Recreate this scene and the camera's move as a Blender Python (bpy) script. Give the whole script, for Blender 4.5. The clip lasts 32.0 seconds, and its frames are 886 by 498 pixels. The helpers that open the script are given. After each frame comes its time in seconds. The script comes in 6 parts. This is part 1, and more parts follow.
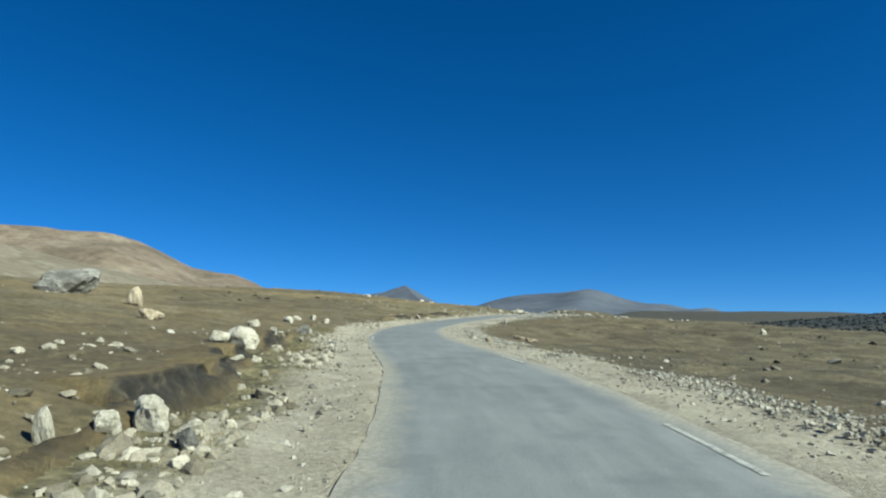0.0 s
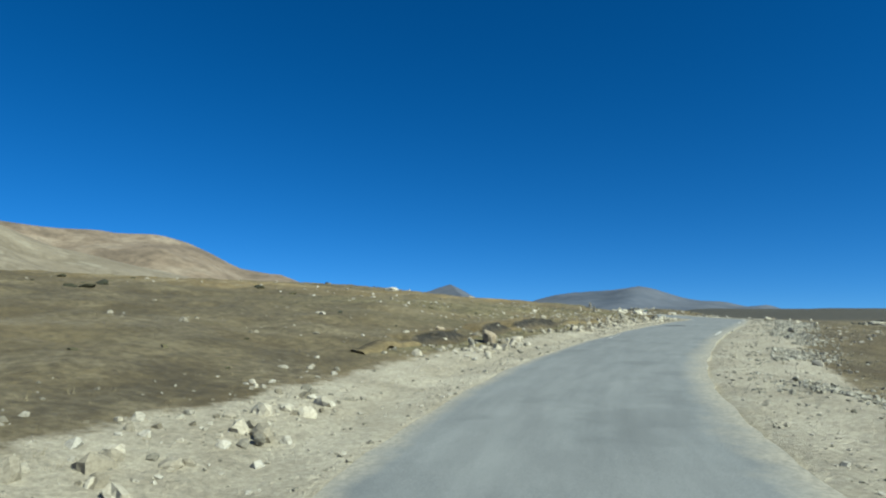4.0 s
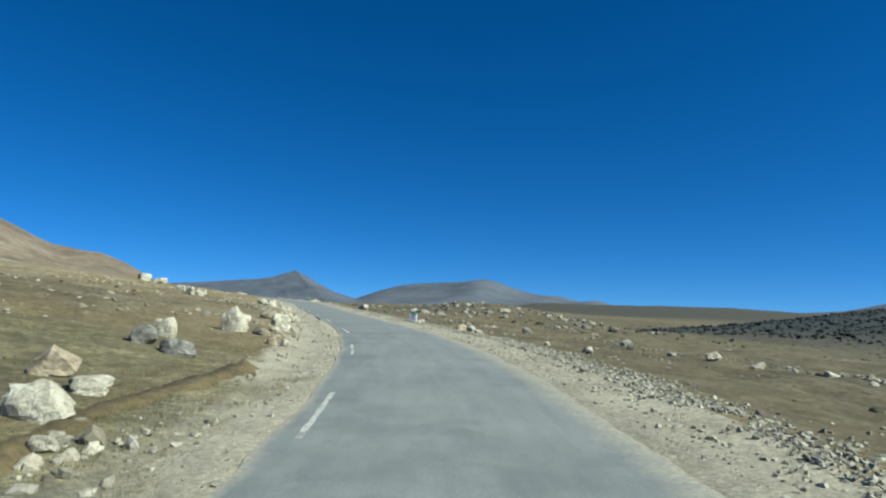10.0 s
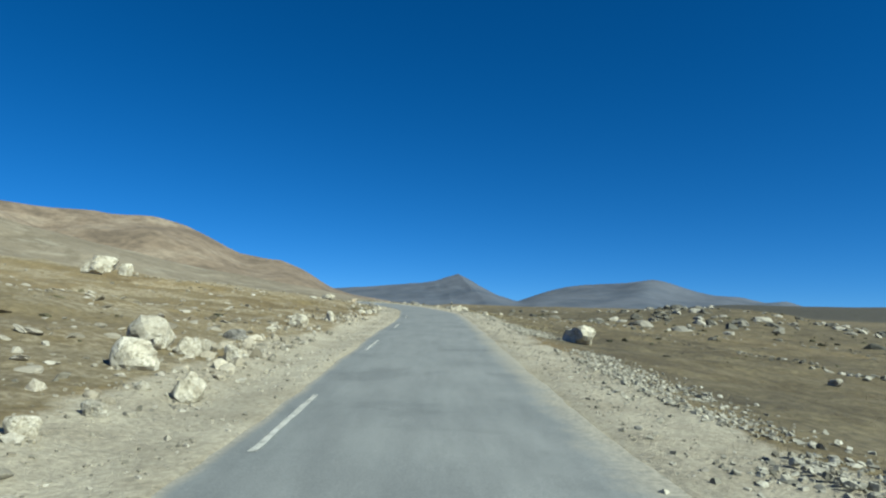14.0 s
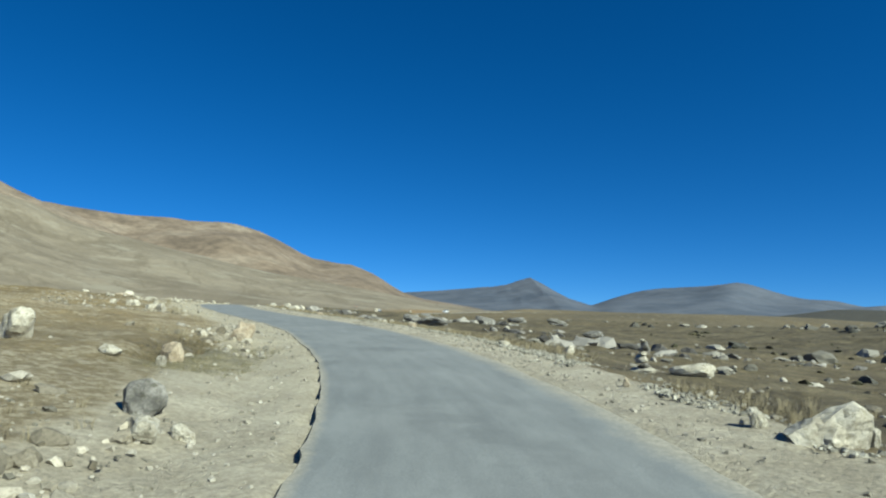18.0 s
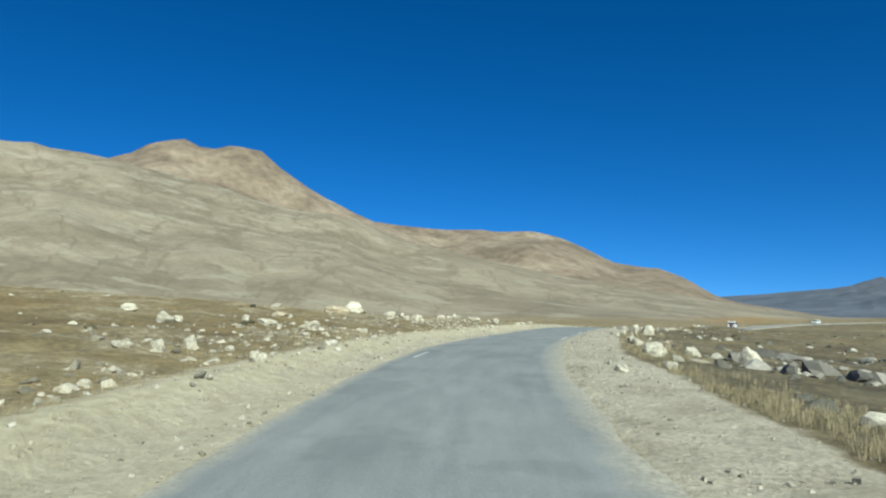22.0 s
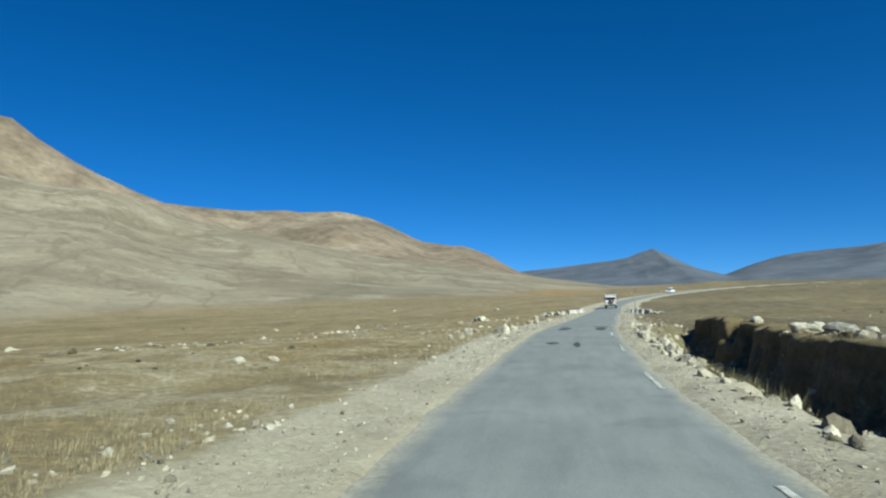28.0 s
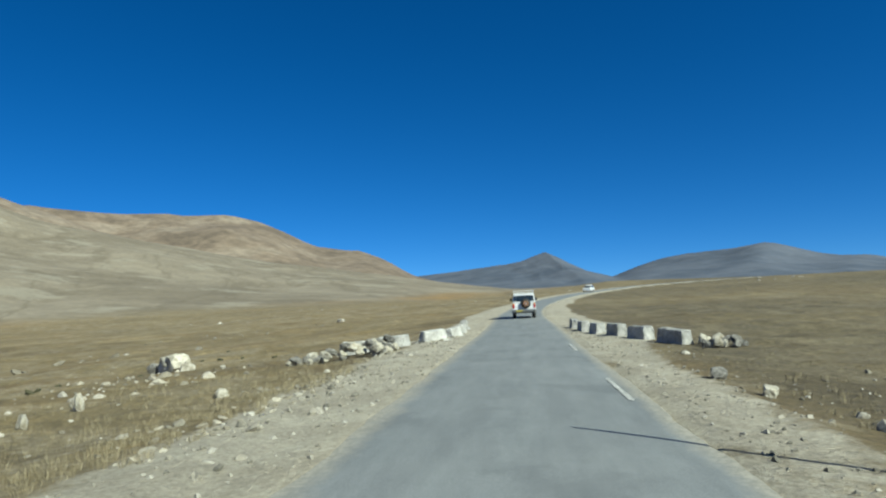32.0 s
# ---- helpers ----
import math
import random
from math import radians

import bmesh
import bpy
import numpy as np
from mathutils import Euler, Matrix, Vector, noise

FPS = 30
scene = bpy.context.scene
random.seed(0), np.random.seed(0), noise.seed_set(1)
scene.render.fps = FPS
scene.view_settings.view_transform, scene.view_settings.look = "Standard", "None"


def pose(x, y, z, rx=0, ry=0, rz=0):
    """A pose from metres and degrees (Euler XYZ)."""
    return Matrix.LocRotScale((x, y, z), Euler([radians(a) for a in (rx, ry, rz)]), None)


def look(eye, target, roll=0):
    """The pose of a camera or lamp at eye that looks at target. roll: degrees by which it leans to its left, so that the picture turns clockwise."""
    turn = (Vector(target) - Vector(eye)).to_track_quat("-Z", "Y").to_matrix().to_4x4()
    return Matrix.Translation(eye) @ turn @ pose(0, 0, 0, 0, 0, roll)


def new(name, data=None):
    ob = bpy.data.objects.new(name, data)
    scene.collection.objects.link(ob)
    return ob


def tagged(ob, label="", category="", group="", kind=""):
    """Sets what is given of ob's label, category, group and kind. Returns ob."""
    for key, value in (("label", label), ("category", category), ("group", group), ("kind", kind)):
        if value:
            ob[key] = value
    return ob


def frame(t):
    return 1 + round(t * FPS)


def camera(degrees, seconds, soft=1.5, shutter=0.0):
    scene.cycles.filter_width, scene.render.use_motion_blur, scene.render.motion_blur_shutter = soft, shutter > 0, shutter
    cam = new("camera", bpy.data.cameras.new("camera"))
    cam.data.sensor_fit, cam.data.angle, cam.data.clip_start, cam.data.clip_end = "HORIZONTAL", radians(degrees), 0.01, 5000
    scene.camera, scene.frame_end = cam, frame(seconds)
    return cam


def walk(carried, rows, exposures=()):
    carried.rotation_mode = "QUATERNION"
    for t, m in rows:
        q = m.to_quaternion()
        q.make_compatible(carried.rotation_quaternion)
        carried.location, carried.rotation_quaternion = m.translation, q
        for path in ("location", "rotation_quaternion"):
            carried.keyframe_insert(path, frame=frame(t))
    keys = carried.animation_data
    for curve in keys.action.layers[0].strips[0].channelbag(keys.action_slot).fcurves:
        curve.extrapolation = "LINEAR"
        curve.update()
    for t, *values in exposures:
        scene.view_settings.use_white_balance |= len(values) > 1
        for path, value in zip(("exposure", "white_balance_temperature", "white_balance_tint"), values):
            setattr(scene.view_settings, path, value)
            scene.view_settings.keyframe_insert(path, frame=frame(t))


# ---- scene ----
cam = camera(68.14, 32.0, soft=2.2)
PATH = [
    (0, look((-0.000, -0.000, 0.000), (0.617, 9.925, 1.058), 0.19)),
    (0.5, look((0.528, 5.130, 0.105), (1.038, 15.061, 1.162), 0.19)),
    (1, look((0.729, 10.314, 0.222), (0.875, 20.258, 1.271), 0.37)),
    (1.5, look((0.687, 15.588, 0.363), (0.296, 25.526, 1.399), 0.54)),
    (2, look((0.392, 20.920, 0.414), (-0.459, 30.829, 1.451), 0.59)),
    (2.5, look((0.089, 26.219, 0.486), (-0.938, 36.111, 1.528), 0.59)),
    (3, look((-0.081, 31.600, 0.564), (-0.938, 41.508, 1.609), 0.42)),
    (3.5, look((-0.064, 37.063, 0.652), (-0.645, 46.991, 1.699), 0.21)),
    (4, look((0.248, 42.609, 0.757), (0.179, 52.555, 1.798), -0.11)),
    (4.5, look((1.020, 48.218, 0.886), (1.770, 58.137, 1.910), -0.64)),
    (5, look((2.442, 53.822, 1.045), (4.305, 63.598, 2.028), -1.47)),
    (5.5, look((4.531, 59.247, 1.267), (7.250, 68.820, 2.245), -1.82)),
    (6, look((6.987, 64.485, 1.498), (10.239, 73.890, 2.481), -1.68)),
    (6.5, look((9.672, 69.691, 1.730), (13.110, 79.029, 2.717), -1.26)),
    (7, look((12.379, 74.985, 1.881), (15.879, 84.302, 2.848), -0.88)),
    (7.5, look((14.968, 80.375, 1.975), (18.488, 89.685, 2.943), -0.59)),
    (8, look((17.376, 85.871, 2.035), (20.851, 95.200, 2.980), 0.05)),
    (8.5, look((19.638, 91.437, 2.067), (22.995, 100.809, 3.019), 0.55)),
    (9, look((21.860, 97.081, 2.084), (24.843, 106.579, 3.018), 0.91)),
    (9.5, look((23.603, 102.812, 2.113), (26.131, 112.444, 3.023), 1.20)),
    (10, look((24.973, 108.598, 2.154), (27.136, 118.319, 3.054), 1.35)),
    (10.5, look((26.153, 114.526, 2.211), (28.011, 124.310, 3.118), 1.46)),
    (11, look((27.186, 120.657, 2.312), (28.669, 130.505, 3.215), 1.53)),
    (11.5, look((28.016, 126.916, 2.451), (28.965, 136.831, 3.340), 1.54)),
    (12, look((28.310, 133.169, 2.564), (28.750, 143.119, 3.454), 1.56)),
    (12.5, look((28.356, 139.523, 2.645), (28.500, 149.482, 3.540), 1.45)),
    (13, look((28.286, 146.101, 2.770), (28.287, 156.061, 3.663), 1.37)),
    (13.5, look((28.271, 152.763, 2.881), (28.135, 162.722, 3.775), 1.25)),
    (14, look((28.139, 159.446, 2.951), (27.880, 169.403, 3.838), 1.08)),
    (14.5, look((27.801, 166.069, 3.089), (27.435, 176.022, 3.987), 0.84)),
    (15, look((27.480, 172.652, 3.251), (26.852, 182.590, 4.171), 0.55)),
    (15.5, look((27.110, 179.202, 3.400), (26.479, 189.140, 4.321), 0.52)),
    (16, look((26.747, 185.727, 3.543), (26.158, 195.668, 4.456), 0.79)),
    (16.5, look((26.385, 192.230, 3.690), (25.774, 202.170, 4.597), 1.20)),
    (17, look((25.972, 198.712, 3.847), (25.254, 208.644, 4.765), 1.31)),
    (17.5, look((25.401, 205.129, 4.006), (24.442, 215.041, 4.915), 1.21)),
    (18, look((24.690, 211.448, 4.114), (23.362, 221.315, 5.043), 1.08)),
    (18.5, look((23.598, 217.567, 4.225), (21.773, 227.354, 5.161), 1.37)),
    (19, look((21.999, 223.541, 4.424), (19.306, 233.127, 5.348), 1.63)),
    (19.5, look((19.870, 229.346, 4.653), (16.109, 238.569, 5.547), 2.06)),
    (20, look((17.211, 235.039, 4.857), (12.612, 243.874, 5.753), 2.25)),
    (20.5, look((14.050, 240.706, 4.998), (8.911, 249.241, 5.868), 2.08)),
    (21, look((10.559, 246.259, 5.099), (5.170, 254.635, 5.986), 1.69)),
    (21.5, look((7.053, 251.987, 5.215), (1.561, 260.292, 6.136), 1.13)),
    (22, look((3.367, 257.929, 5.391), (-2.154, 266.213, 6.335), 0.86)),
    (22.5, look((-0.361, 264.092, 5.568), (-5.893, 272.369, 6.510), 0.58)),
    (23, look((-3.829, 270.459, 5.727), (-9.225, 278.825, 6.666), 0.21)),
    (23.5, look((-6.643, 276.738, 5.790), (-11.752, 285.286, 6.701), -0.14)),
    (24, look((-9.017, 282.743, 5.755), (-13.738, 291.514, 6.637), -0.55)),
    (24.5, look((-11.003, 288.517, 5.736), (-15.426, 297.442, 6.617), -0.91)),
    (25, look((-12.832, 294.034, 5.751), (-16.990, 303.090, 6.587), -1.10)),
    (25.5, look((-14.539, 299.352, 5.754), (-18.526, 308.488, 6.543), -1.24)),
    (26, look((-16.171, 304.838, 5.737), (-20.372, 313.882, 6.483), -1.02)),
    (26.5, look((-17.787, 310.464, 5.685), (-21.766, 319.611, 6.400), -0.94)),
    (27, look((-19.234, 316.278, 5.596), (-22.840, 325.580, 6.289), -1.20)),
    (27.5, look((-20.463, 322.290, 5.466), (-23.700, 331.728, 6.139), -1.69)),
    (28, look((-21.695, 328.455, 5.291), (-24.641, 337.990, 5.941), -1.84)),
    (28.5, look((-22.626, 334.697, 5.077), (-25.283, 344.317, 5.715), -1.95)),
    (29, look((-23.434, 341.222, 4.950), (-25.786, 350.920, 5.591), -2.01)),
    (29.5, look((-24.119, 347.954, 4.845), (-26.250, 357.704, 5.483), -2.13)),
    (30, look((-24.696, 354.634, 4.752), (-26.631, 364.427, 5.353), -2.27)),
    (30.5, look((-25.211, 361.290, 4.631), (-26.915, 371.125, 5.227), -2.32)),
    (31, look((-25.486, 367.980, 4.505), (-27.047, 377.838, 5.121), -2.34)),
    (31.5, look((-25.590, 374.710, 4.338), (-27.087, 384.577, 4.981), -2.61)),
    (32, look((-25.854, 381.507, 4.140), (-27.279, 391.382, 4.808), -2.83)),
]
walk(cam, PATH, [(0, 0.93, 6500, -4), (3, 0.93, 6500, -4), (7, 0.83, 6500, -4), (10, 0.91, 6500, -4), (13, 0.88, 6500, -4), (17, 0.88, 6500, -4), (20, 0.97, 6500, -4), (25, 0.95, 6500, -4), (28, 0.94, 6500, -4), (32, 0.86, 6500, -4)])

# ---- light ----
SUN_AZ, SUN_EL = 126.0, 38.0       # clockwise from +y, degrees
world = bpy.data.worlds.new("sky")
scene.world = world
world.use_nodes = True
wn = world.node_tree
sky = wn.nodes.new("ShaderNodeTexSky")
sky.sky_type = "NISHITA"
sky.sun_disc = False
sky.sun_elevation = radians(SUN_EL)
sky.sun_rotation = radians(SUN_AZ)
sky.altitude = 4500
sky.air_density = 1.0
sky.dust_density = 0.0
sky.ozone_density = 6.0
deep = wn.nodes.new("ShaderNodeHueSaturation")      # thin, dry air at 4500 m: a deep blue sky
deep.inputs["Saturation"].default_value = 1.24
deep.inputs["Hue"].default_value = 0.505
tc = wn.nodes.new("ShaderNodeTexCoord")
lift = wn.nodes.new("ShaderNodeVectorMath")          # no pale band of dust low on the horizon
lift.inputs[1].default_value = (0, 0, 0.07)
wn.links.new(tc.outputs["Generated"], lift.inputs[0])
wn.links.new(lift.outputs[0], sky.inputs["Vector"])
wn.links.new(sky.outputs[0], deep.inputs["Color"])
wn.links.new(deep.outputs[0], wn.nodes["Background"].inputs[0])
wn.nodes["Background"].inputs[1].default_value = 0.07
sun = new("sun", bpy.data.lights.new("sun", "SUN"))
sun.data.energy, sun.data.angle, sun.data.color = 4.3, radians(0.5), (0.96, 0.965, 0.875)
a, e = radians(SUN_AZ), radians(SUN_EL)
sun.matrix_world = look((math.sin(a) * math.cos(e) * 50, math.cos(a) * math.cos(e) * 50, math.sin(e) * 50), (0, 0, 0))


# ---- materials ----
def material(name, rough=0.9, metal=0.0):
    m = bpy.data.materials.new(name)
    m.use_nodes = True
    b = m.node_tree.nodes["Principled BSDF"]
    b.inputs["Roughness"].default_value = rough
    b.inputs["Metallic"].default_value = metal
    return m


def node(m, kind, **values):
    n = m.node_tree.nodes.new(kind)
    for key, value in values.items():
        n.inputs[key.replace("_", " ")].default_value = value
    return n


def link(m, a, b):
    m.node_tree.links.new(a, b)


def principled(m):
    return m.node_tree.nodes["Principled BSDF"]


def grain(m, scale, detail=4.0, rough=0.6, coords="Object"):
    tc = m.node_tree.nodes.new("ShaderNodeTexCoord")
    n = node(m, "ShaderNodeTexNoise", Scale=scale, Detail=detail, Roughness=rough)
    link(m, tc.outputs[coords], n.inputs["Vector"])
    return n.outputs["Fac"]


def ramp(m, fac, stops, tight=0.6):
    """Colours over a grain, whose values crowd round 0.5; tight=1 takes the stops as they are."""
    r = m.node_tree.nodes.new("ShaderNodeValToRGB")
    while len(r.color_ramp.elements) < len(stops):
        r.color_ramp.elements.new(0.5)
    for el, (pos, col) in zip(r.color_ramp.elements, stops):
        el.position = 0.5 + (pos - 0.5) * tight
        el.color = (*col, 1) if len(col) == 3 else col
    link(m, fac, r.inputs[0])
    return r.outputs[0]


def mix(m, fac, a, b, mode="MIX"):
    n = m.node_tree.nodes.new("ShaderNodeMix")
    n.data_type, n.blend_type = "RGBA", mode
    if isinstance(fac, float):
        n.inputs[0].default_value = fac
    else:
        link(m, fac, n.inputs[0])
    for value, slot in ((a, 6), (b, 7)):
        if isinstance(value, tuple):
            n.inputs[slot].default_value = (*value, 1)
        else:
            link(m, value, n.inputs[slot])
    return n.outputs[2]


def bump(m, height, strength=0.5, distance=0.05):
    n = node(m, "ShaderNodeBump", Strength=strength, Distance=distance)
    link(m, height, n.inputs["Height"])
    link(m, n.outputs[0], principled(m).inputs["Normal"])


def math_node(m, op, a, b):
    n = m.node_tree.nodes.new("ShaderNodeMath")
    n.operation = op
    for k, v in enumerate((a, b)):
        if isinstance(v, (int, float)):
            n.inputs[k].default_value = v
        else:
            link(m, v, n.inputs[k])
    return n.outputs[0]


def attribute(m, name):
    n = m.node_tree.nodes.new("ShaderNodeAttribute")
    n.attribute_name = name
    return n.outputs["Fac"]


def plain(name, colour, rough=0.6, metal=0.0, vary=0.15, scale=6.0):
    m = material(name, rough, metal)
    f = grain(m, scale, 5.0)
    dark = tuple(c * (1 - vary) for c in colour)
    light = tuple(min(1, c * (1 + vary)) for c in colour)
    link(m, ramp(m, f, [(0.3, dark), (0.7, light)]), principled(m).inputs["Base Color"])
    return m


def shade(m, col, scale, low, high, detail=7.0, rough=0.72):
    """The colour made darker and lighter by a grain of its own."""
    f = ramp(m, grain(m, scale, detail, rough), [(0.32, (low, low, low)), (0.68, (high, high, high))])
    return mix(m, 1.0, col, f, "MULTIPLY")


def make_ground():
    m = material("highland ground", 0.95)
    # dry turf: straw, olive and brown in patches
    turf = ramp(m, grain(m, 0.11, 8.0, 0.68), [(0.32, (0.113, 0.081, 0.036)), (0.46, (0.175, 0.126, 0.055)), (0.56, (0.17, 0.131, 0.061)), (0.7, (0.268, 0.207, 0.108))])
    turf = shade(m, turf, 1.1, 0.6, 1.28)
    turf = shade(m, turf, 7.0, 0.5, 1.42)
    # bare stony patches
    stony = ramp(m, grain(m, 0.3, 9.0, 0.74), [(0.47, (0, 0, 0)), (0.6, (1, 1, 1))])
    bare = ramp(m, grain(m, 5.0, 8.0, 0.8), [(0.34, (0.14, 0.112, 0.066)), (0.5, (0.275, 0.23, 0.15)), (0.64, (0.44, 0.395, 0.295))])
    patchy = math_node(m, "MULTIPLY", math_node(m, "MAXIMUM", math_node(m, "SUBTRACT", attribute(m, "stony"), 1.0), 0.0), 0.8)
    turf = mix(m, math_node(m, "MINIMUM", math_node(m, "ADD", math_node(m, "MULTIPLY", stony, attribute(m, "stony")), patchy), 1.0), turf, bare)
    # the plain farther off: broad bands of straw, rust and olive turf
    bands = ramp(m, grain(m, 0.02, 8.0, 0.7), [(0.36, (0.13, 0.095, 0.043)), (0.48, (0.195, 0.147, 0.07)), (0.57, (0.225, 0.155, 0.065)), (0.68, (0.235, 0.19, 0.105))])
    turf = mix(m, 0.35, turf, bands)
    # darker heath of sedge and cushion plants
    heath = ramp(m, grain(m, 0.45, 9.0, 0.75), [(0.32, (0.05, 0.04, 0.022)), (0.5, (0.088, 0.07, 0.038)), (0.66, (0.14, 0.116, 0.068))])
    turf = mix(m, attribute(m, "heath"), turf, shade(m, heath, 5.0, 0.55, 1.35))
    # pale gravel beside the road
    gravel = ramp(m, grain(m, 0.7, 7.0, 0.7), [(0.3, (0.31, 0.273, 0.205)), (0.7, (0.43, 0.388, 0.302))])
    gravel = shade(m, gravel, 12.0, 0.64, 1.22, 8.0, 0.85)
    edge = math_node(m, "ADD", attribute(m, "gravel"), math_node(m, "MULTIPLY", math_node(m, "SUBTRACT", grain(m, 0.9, 9.0, 0.8), 0.5), 1.6))
    col = mix(m, ramp(m, edge, [(0.38, (0, 0, 0)), (0.64, (1, 1, 1))], 1), turf, gravel)
    # damp ditch floor: olive moss and grass between the stones
    damp = ramp(m, grain(m, 1.5, 8.0, 0.75), [(0.34, (0.06, 0.055, 0.03)), (0.5, (0.135, 0.12, 0.06)), (0.66, (0.24, 0.205, 0.115))])
    col = mix(m, math_node(m, "MULTIPLY", attribute(m, "wet"), 0.8), col, shade(m, damp, 7.0, 0.55, 1.4))
    # peat soil, its near-black also painting in the shade under the turf lip
    peat_shade = ramp(m, grain(m, 3.0, 7.0, 0.7), [(0.3, (0.012, 0.011, 0.0095)), (0.55, (0.03, 0.026, 0.02)), (0.75, (0.085, 0.07, 0.048))])
    col = mix(m, attribute(m, "peat_shade"), col, peat_shade)
    sand = ramp(m, grain(m, 4.0, 7.0, 0.7), [(0.3, (0.34, 0.295, 0.2)), (0.7, (0.48, 0.425, 0.305))])
    col = mix(m, attribute(m, "sand"), col, sand)
    ochre = ramp(m, grain(m, 0.05, 7.0, 0.7), [(0.35, (0.17, 0.115, 0.05)), (0.65, (0.29, 0.175, 0.06))])
    # mountain flanks: bare, streaked scree
    flank = ramp(m, grain(m, 0.006, 9.0, 0.68), [(0.36, (0.16, 0.132, 0.09)), (0.5, (0.194, 0.162, 0.114)), (0.64, (0.232, 0.197, 0.142))])
    flank = shade(m, shade(m, flank, 0.03, 0.86, 1.1, 9.0, 0.74), 0.25, 0.88, 1.1)
    # rills that run down the slope, and pale washes at its foot
    tc = m.node_tree.nodes.new("ShaderNodeTexCoord")
    xyz = m.node_tree.nodes.new("ShaderNodeSeparateXYZ")
    link(m, tc.outputs["Object"], xyz.inputs[0])
    ny = math_node(m, "SUBTRACT", xyz.outputs[1], 200.0)
    polar = m.node_tree.nodes.new("ShaderNodeCombineXYZ")
    link(m, math_node(m, "MULTIPLY", math_node(m, "ARCTAN2", xyz.outputs[0], ny), 700.0), polar.inputs[0])
    far = math_node(m, "SQRT", math_node(m, "ADD", math_node(m, "MULTIPLY", xyz.outputs[0], xyz.outputs[0]), math_node(m, "MULTIPLY", ny, ny)), 0.0)
    link(m, math_node(m, "MULTIPLY", far, 0.22), polar.inputs[1])
    rill = node(m, "ShaderNodeTexNoise", Scale=0.012, Detail=5.0, Roughness=0.55)
    link(m, polar.outputs[0], rill.inputs["Vector"])
    near_half = math_node(m, "ABSOLUTE", math_node(m, "SUBTRACT", rill.outputs["Fac"], 0.5), 0.0)
    flank = mix(m, ramp(m, near_half, [(0.0, (0.55, 0.55, 0.55)), (0.022, (0, 0, 0))], 1), flank, (0.12, 0.097, 0.062))
    wash = ramp(m, grain(m, 0.018, 9.0, 0.72), [(0.58, (0, 0, 0)), (0.68, (0.6, 0.6, 0.6))])
    flank = mix(m, wash, flank, (0.29, 0.262, 0.2))
    col = mix(m, attribute(m, "flank"), col, flank)
    col = mix(m, attribute(m, "ochre"), col, ochre)
    rust = ramp(m, grain(m, 0.004, 8.0, 0.65), [(0.34, (0.122, 0.093, 0.066)), (0.5, (0.176, 0.134, 0.095)), (0.68, (0.225, 0.182, 0.135))])
    col = mix(m, attribute(m, "rust"), col, shade(m, rust, 0.03, 0.75, 1.2, 9.0, 0.74))
    # slate rock, with the blue of distance haze mixed into its colour
    hazy_slate = ramp(m, grain(m, 0.004, 9.0, 0.7), [(0.36, (0.056, 0.07, 0.096)), (0.6, (0.086, 0.099, 0.126))])
    col = mix(m, attribute(m, "hazy_slate"), col, shade(m, hazy_slate, 0.012, 0.88, 1.1, 9.0, 0.72))
    scrub = ramp(m, grain(m, 0.08, 9.0, 0.8), [(0.38, (0.008, 0.012, 0.015)), (0.54, (0.014, 0.02, 0.023)), (0.68, (0.03, 0.036, 0.036))])
    col = mix(m, attribute(m, "scrub"), col, scrub)
    link(m, col, principled(m).inputs["Base Color"])
    relief = math_node(m, "ADD", math_node(m, "MULTIPLY", grain(m, 13.0, 6.0, 0.8), 0.04), math_node(m, "MULTIPLY", grain(m, 2.2, 7.0, 0.7), 0.11))
    bump(m, relief, 0.9, 1.0)
    return m


def make_asphalt():
    m = material("worn asphalt", 0.82)
    base = ramp(m, grain(m, 0.35, 7.0, 0.65), [(0.3, (0.152, 0.164, 0.168)), (0.7, (0.205, 0.216, 0.217))])
    fine = ramp(m, grain(m, 55.0, 5.0, 0.85), [(0.3, (0.1, 0.108, 0.11)), (0.55, (0.19, 0.199, 0.2)), (0.72, (0.32, 0.325, 0.318))])
    col = mix(m, 0.42, base, fine)
    # streaks that run with the traffic
    way = m.node_tree.nodes.new("ShaderNodeCombineXYZ")
    link(m, attribute(m, "across"), way.inputs[0])
    link(m, math_node(m, "MULTIPLY", attribute(m, "along"), 0.16), way.inputs[1])
    streak = node(m, "ShaderNodeTexNoise", Scale=2.6, Detail=6.0, Roughness=0.65)
    link(m, way.outputs[0], streak.inputs["Vector"])
    col = mix(m, 1.0, col, ramp(m, streak.outputs["Fac"], [(0.3, (0.9, 0.9, 0.905)), (0.7, (1.1, 1.1, 1.095))]), "MULTIPLY")
    # old seal coats, darker and with soft rims
    col = mix(m, ramp(m, grain(m, 0.55, 4.0, 0.55), [(0.6, (0, 0, 0)), (0.72, (0.3, 0.3, 0.3))]), col, (0.085, 0.092, 0.095))
    # dust from the verges
    dust = math_node(m, "ADD", attribute(m, "edge"), math_node(m, "MULTIPLY", math_node(m, "SUBTRACT", grain(m, 1.4, 9.0, 0.78), 0.5), 1.1))
    grit = ramp(m, grain(m, 14.0, 7.0, 0.8), [(0.32, (0.2, 0.185, 0.15)), (0.66, (0.38, 0.35, 0.285))])
    col = mix(m, ramp(m, dust, [(0.38, (0, 0, 0)), (0.95, (0.92, 0.92, 0.92))], 1), col, grit)
    col = mix(m, math_node(m, "MULTIPLY", attribute(m, "track"), 0.25), col, (0.2, 0.207, 0.206))
    link(m, col, principled(m).inputs["Base Color"])
    bump(m, grain(m, 80.0, 4.0), 0.4, 0.008)
    return m


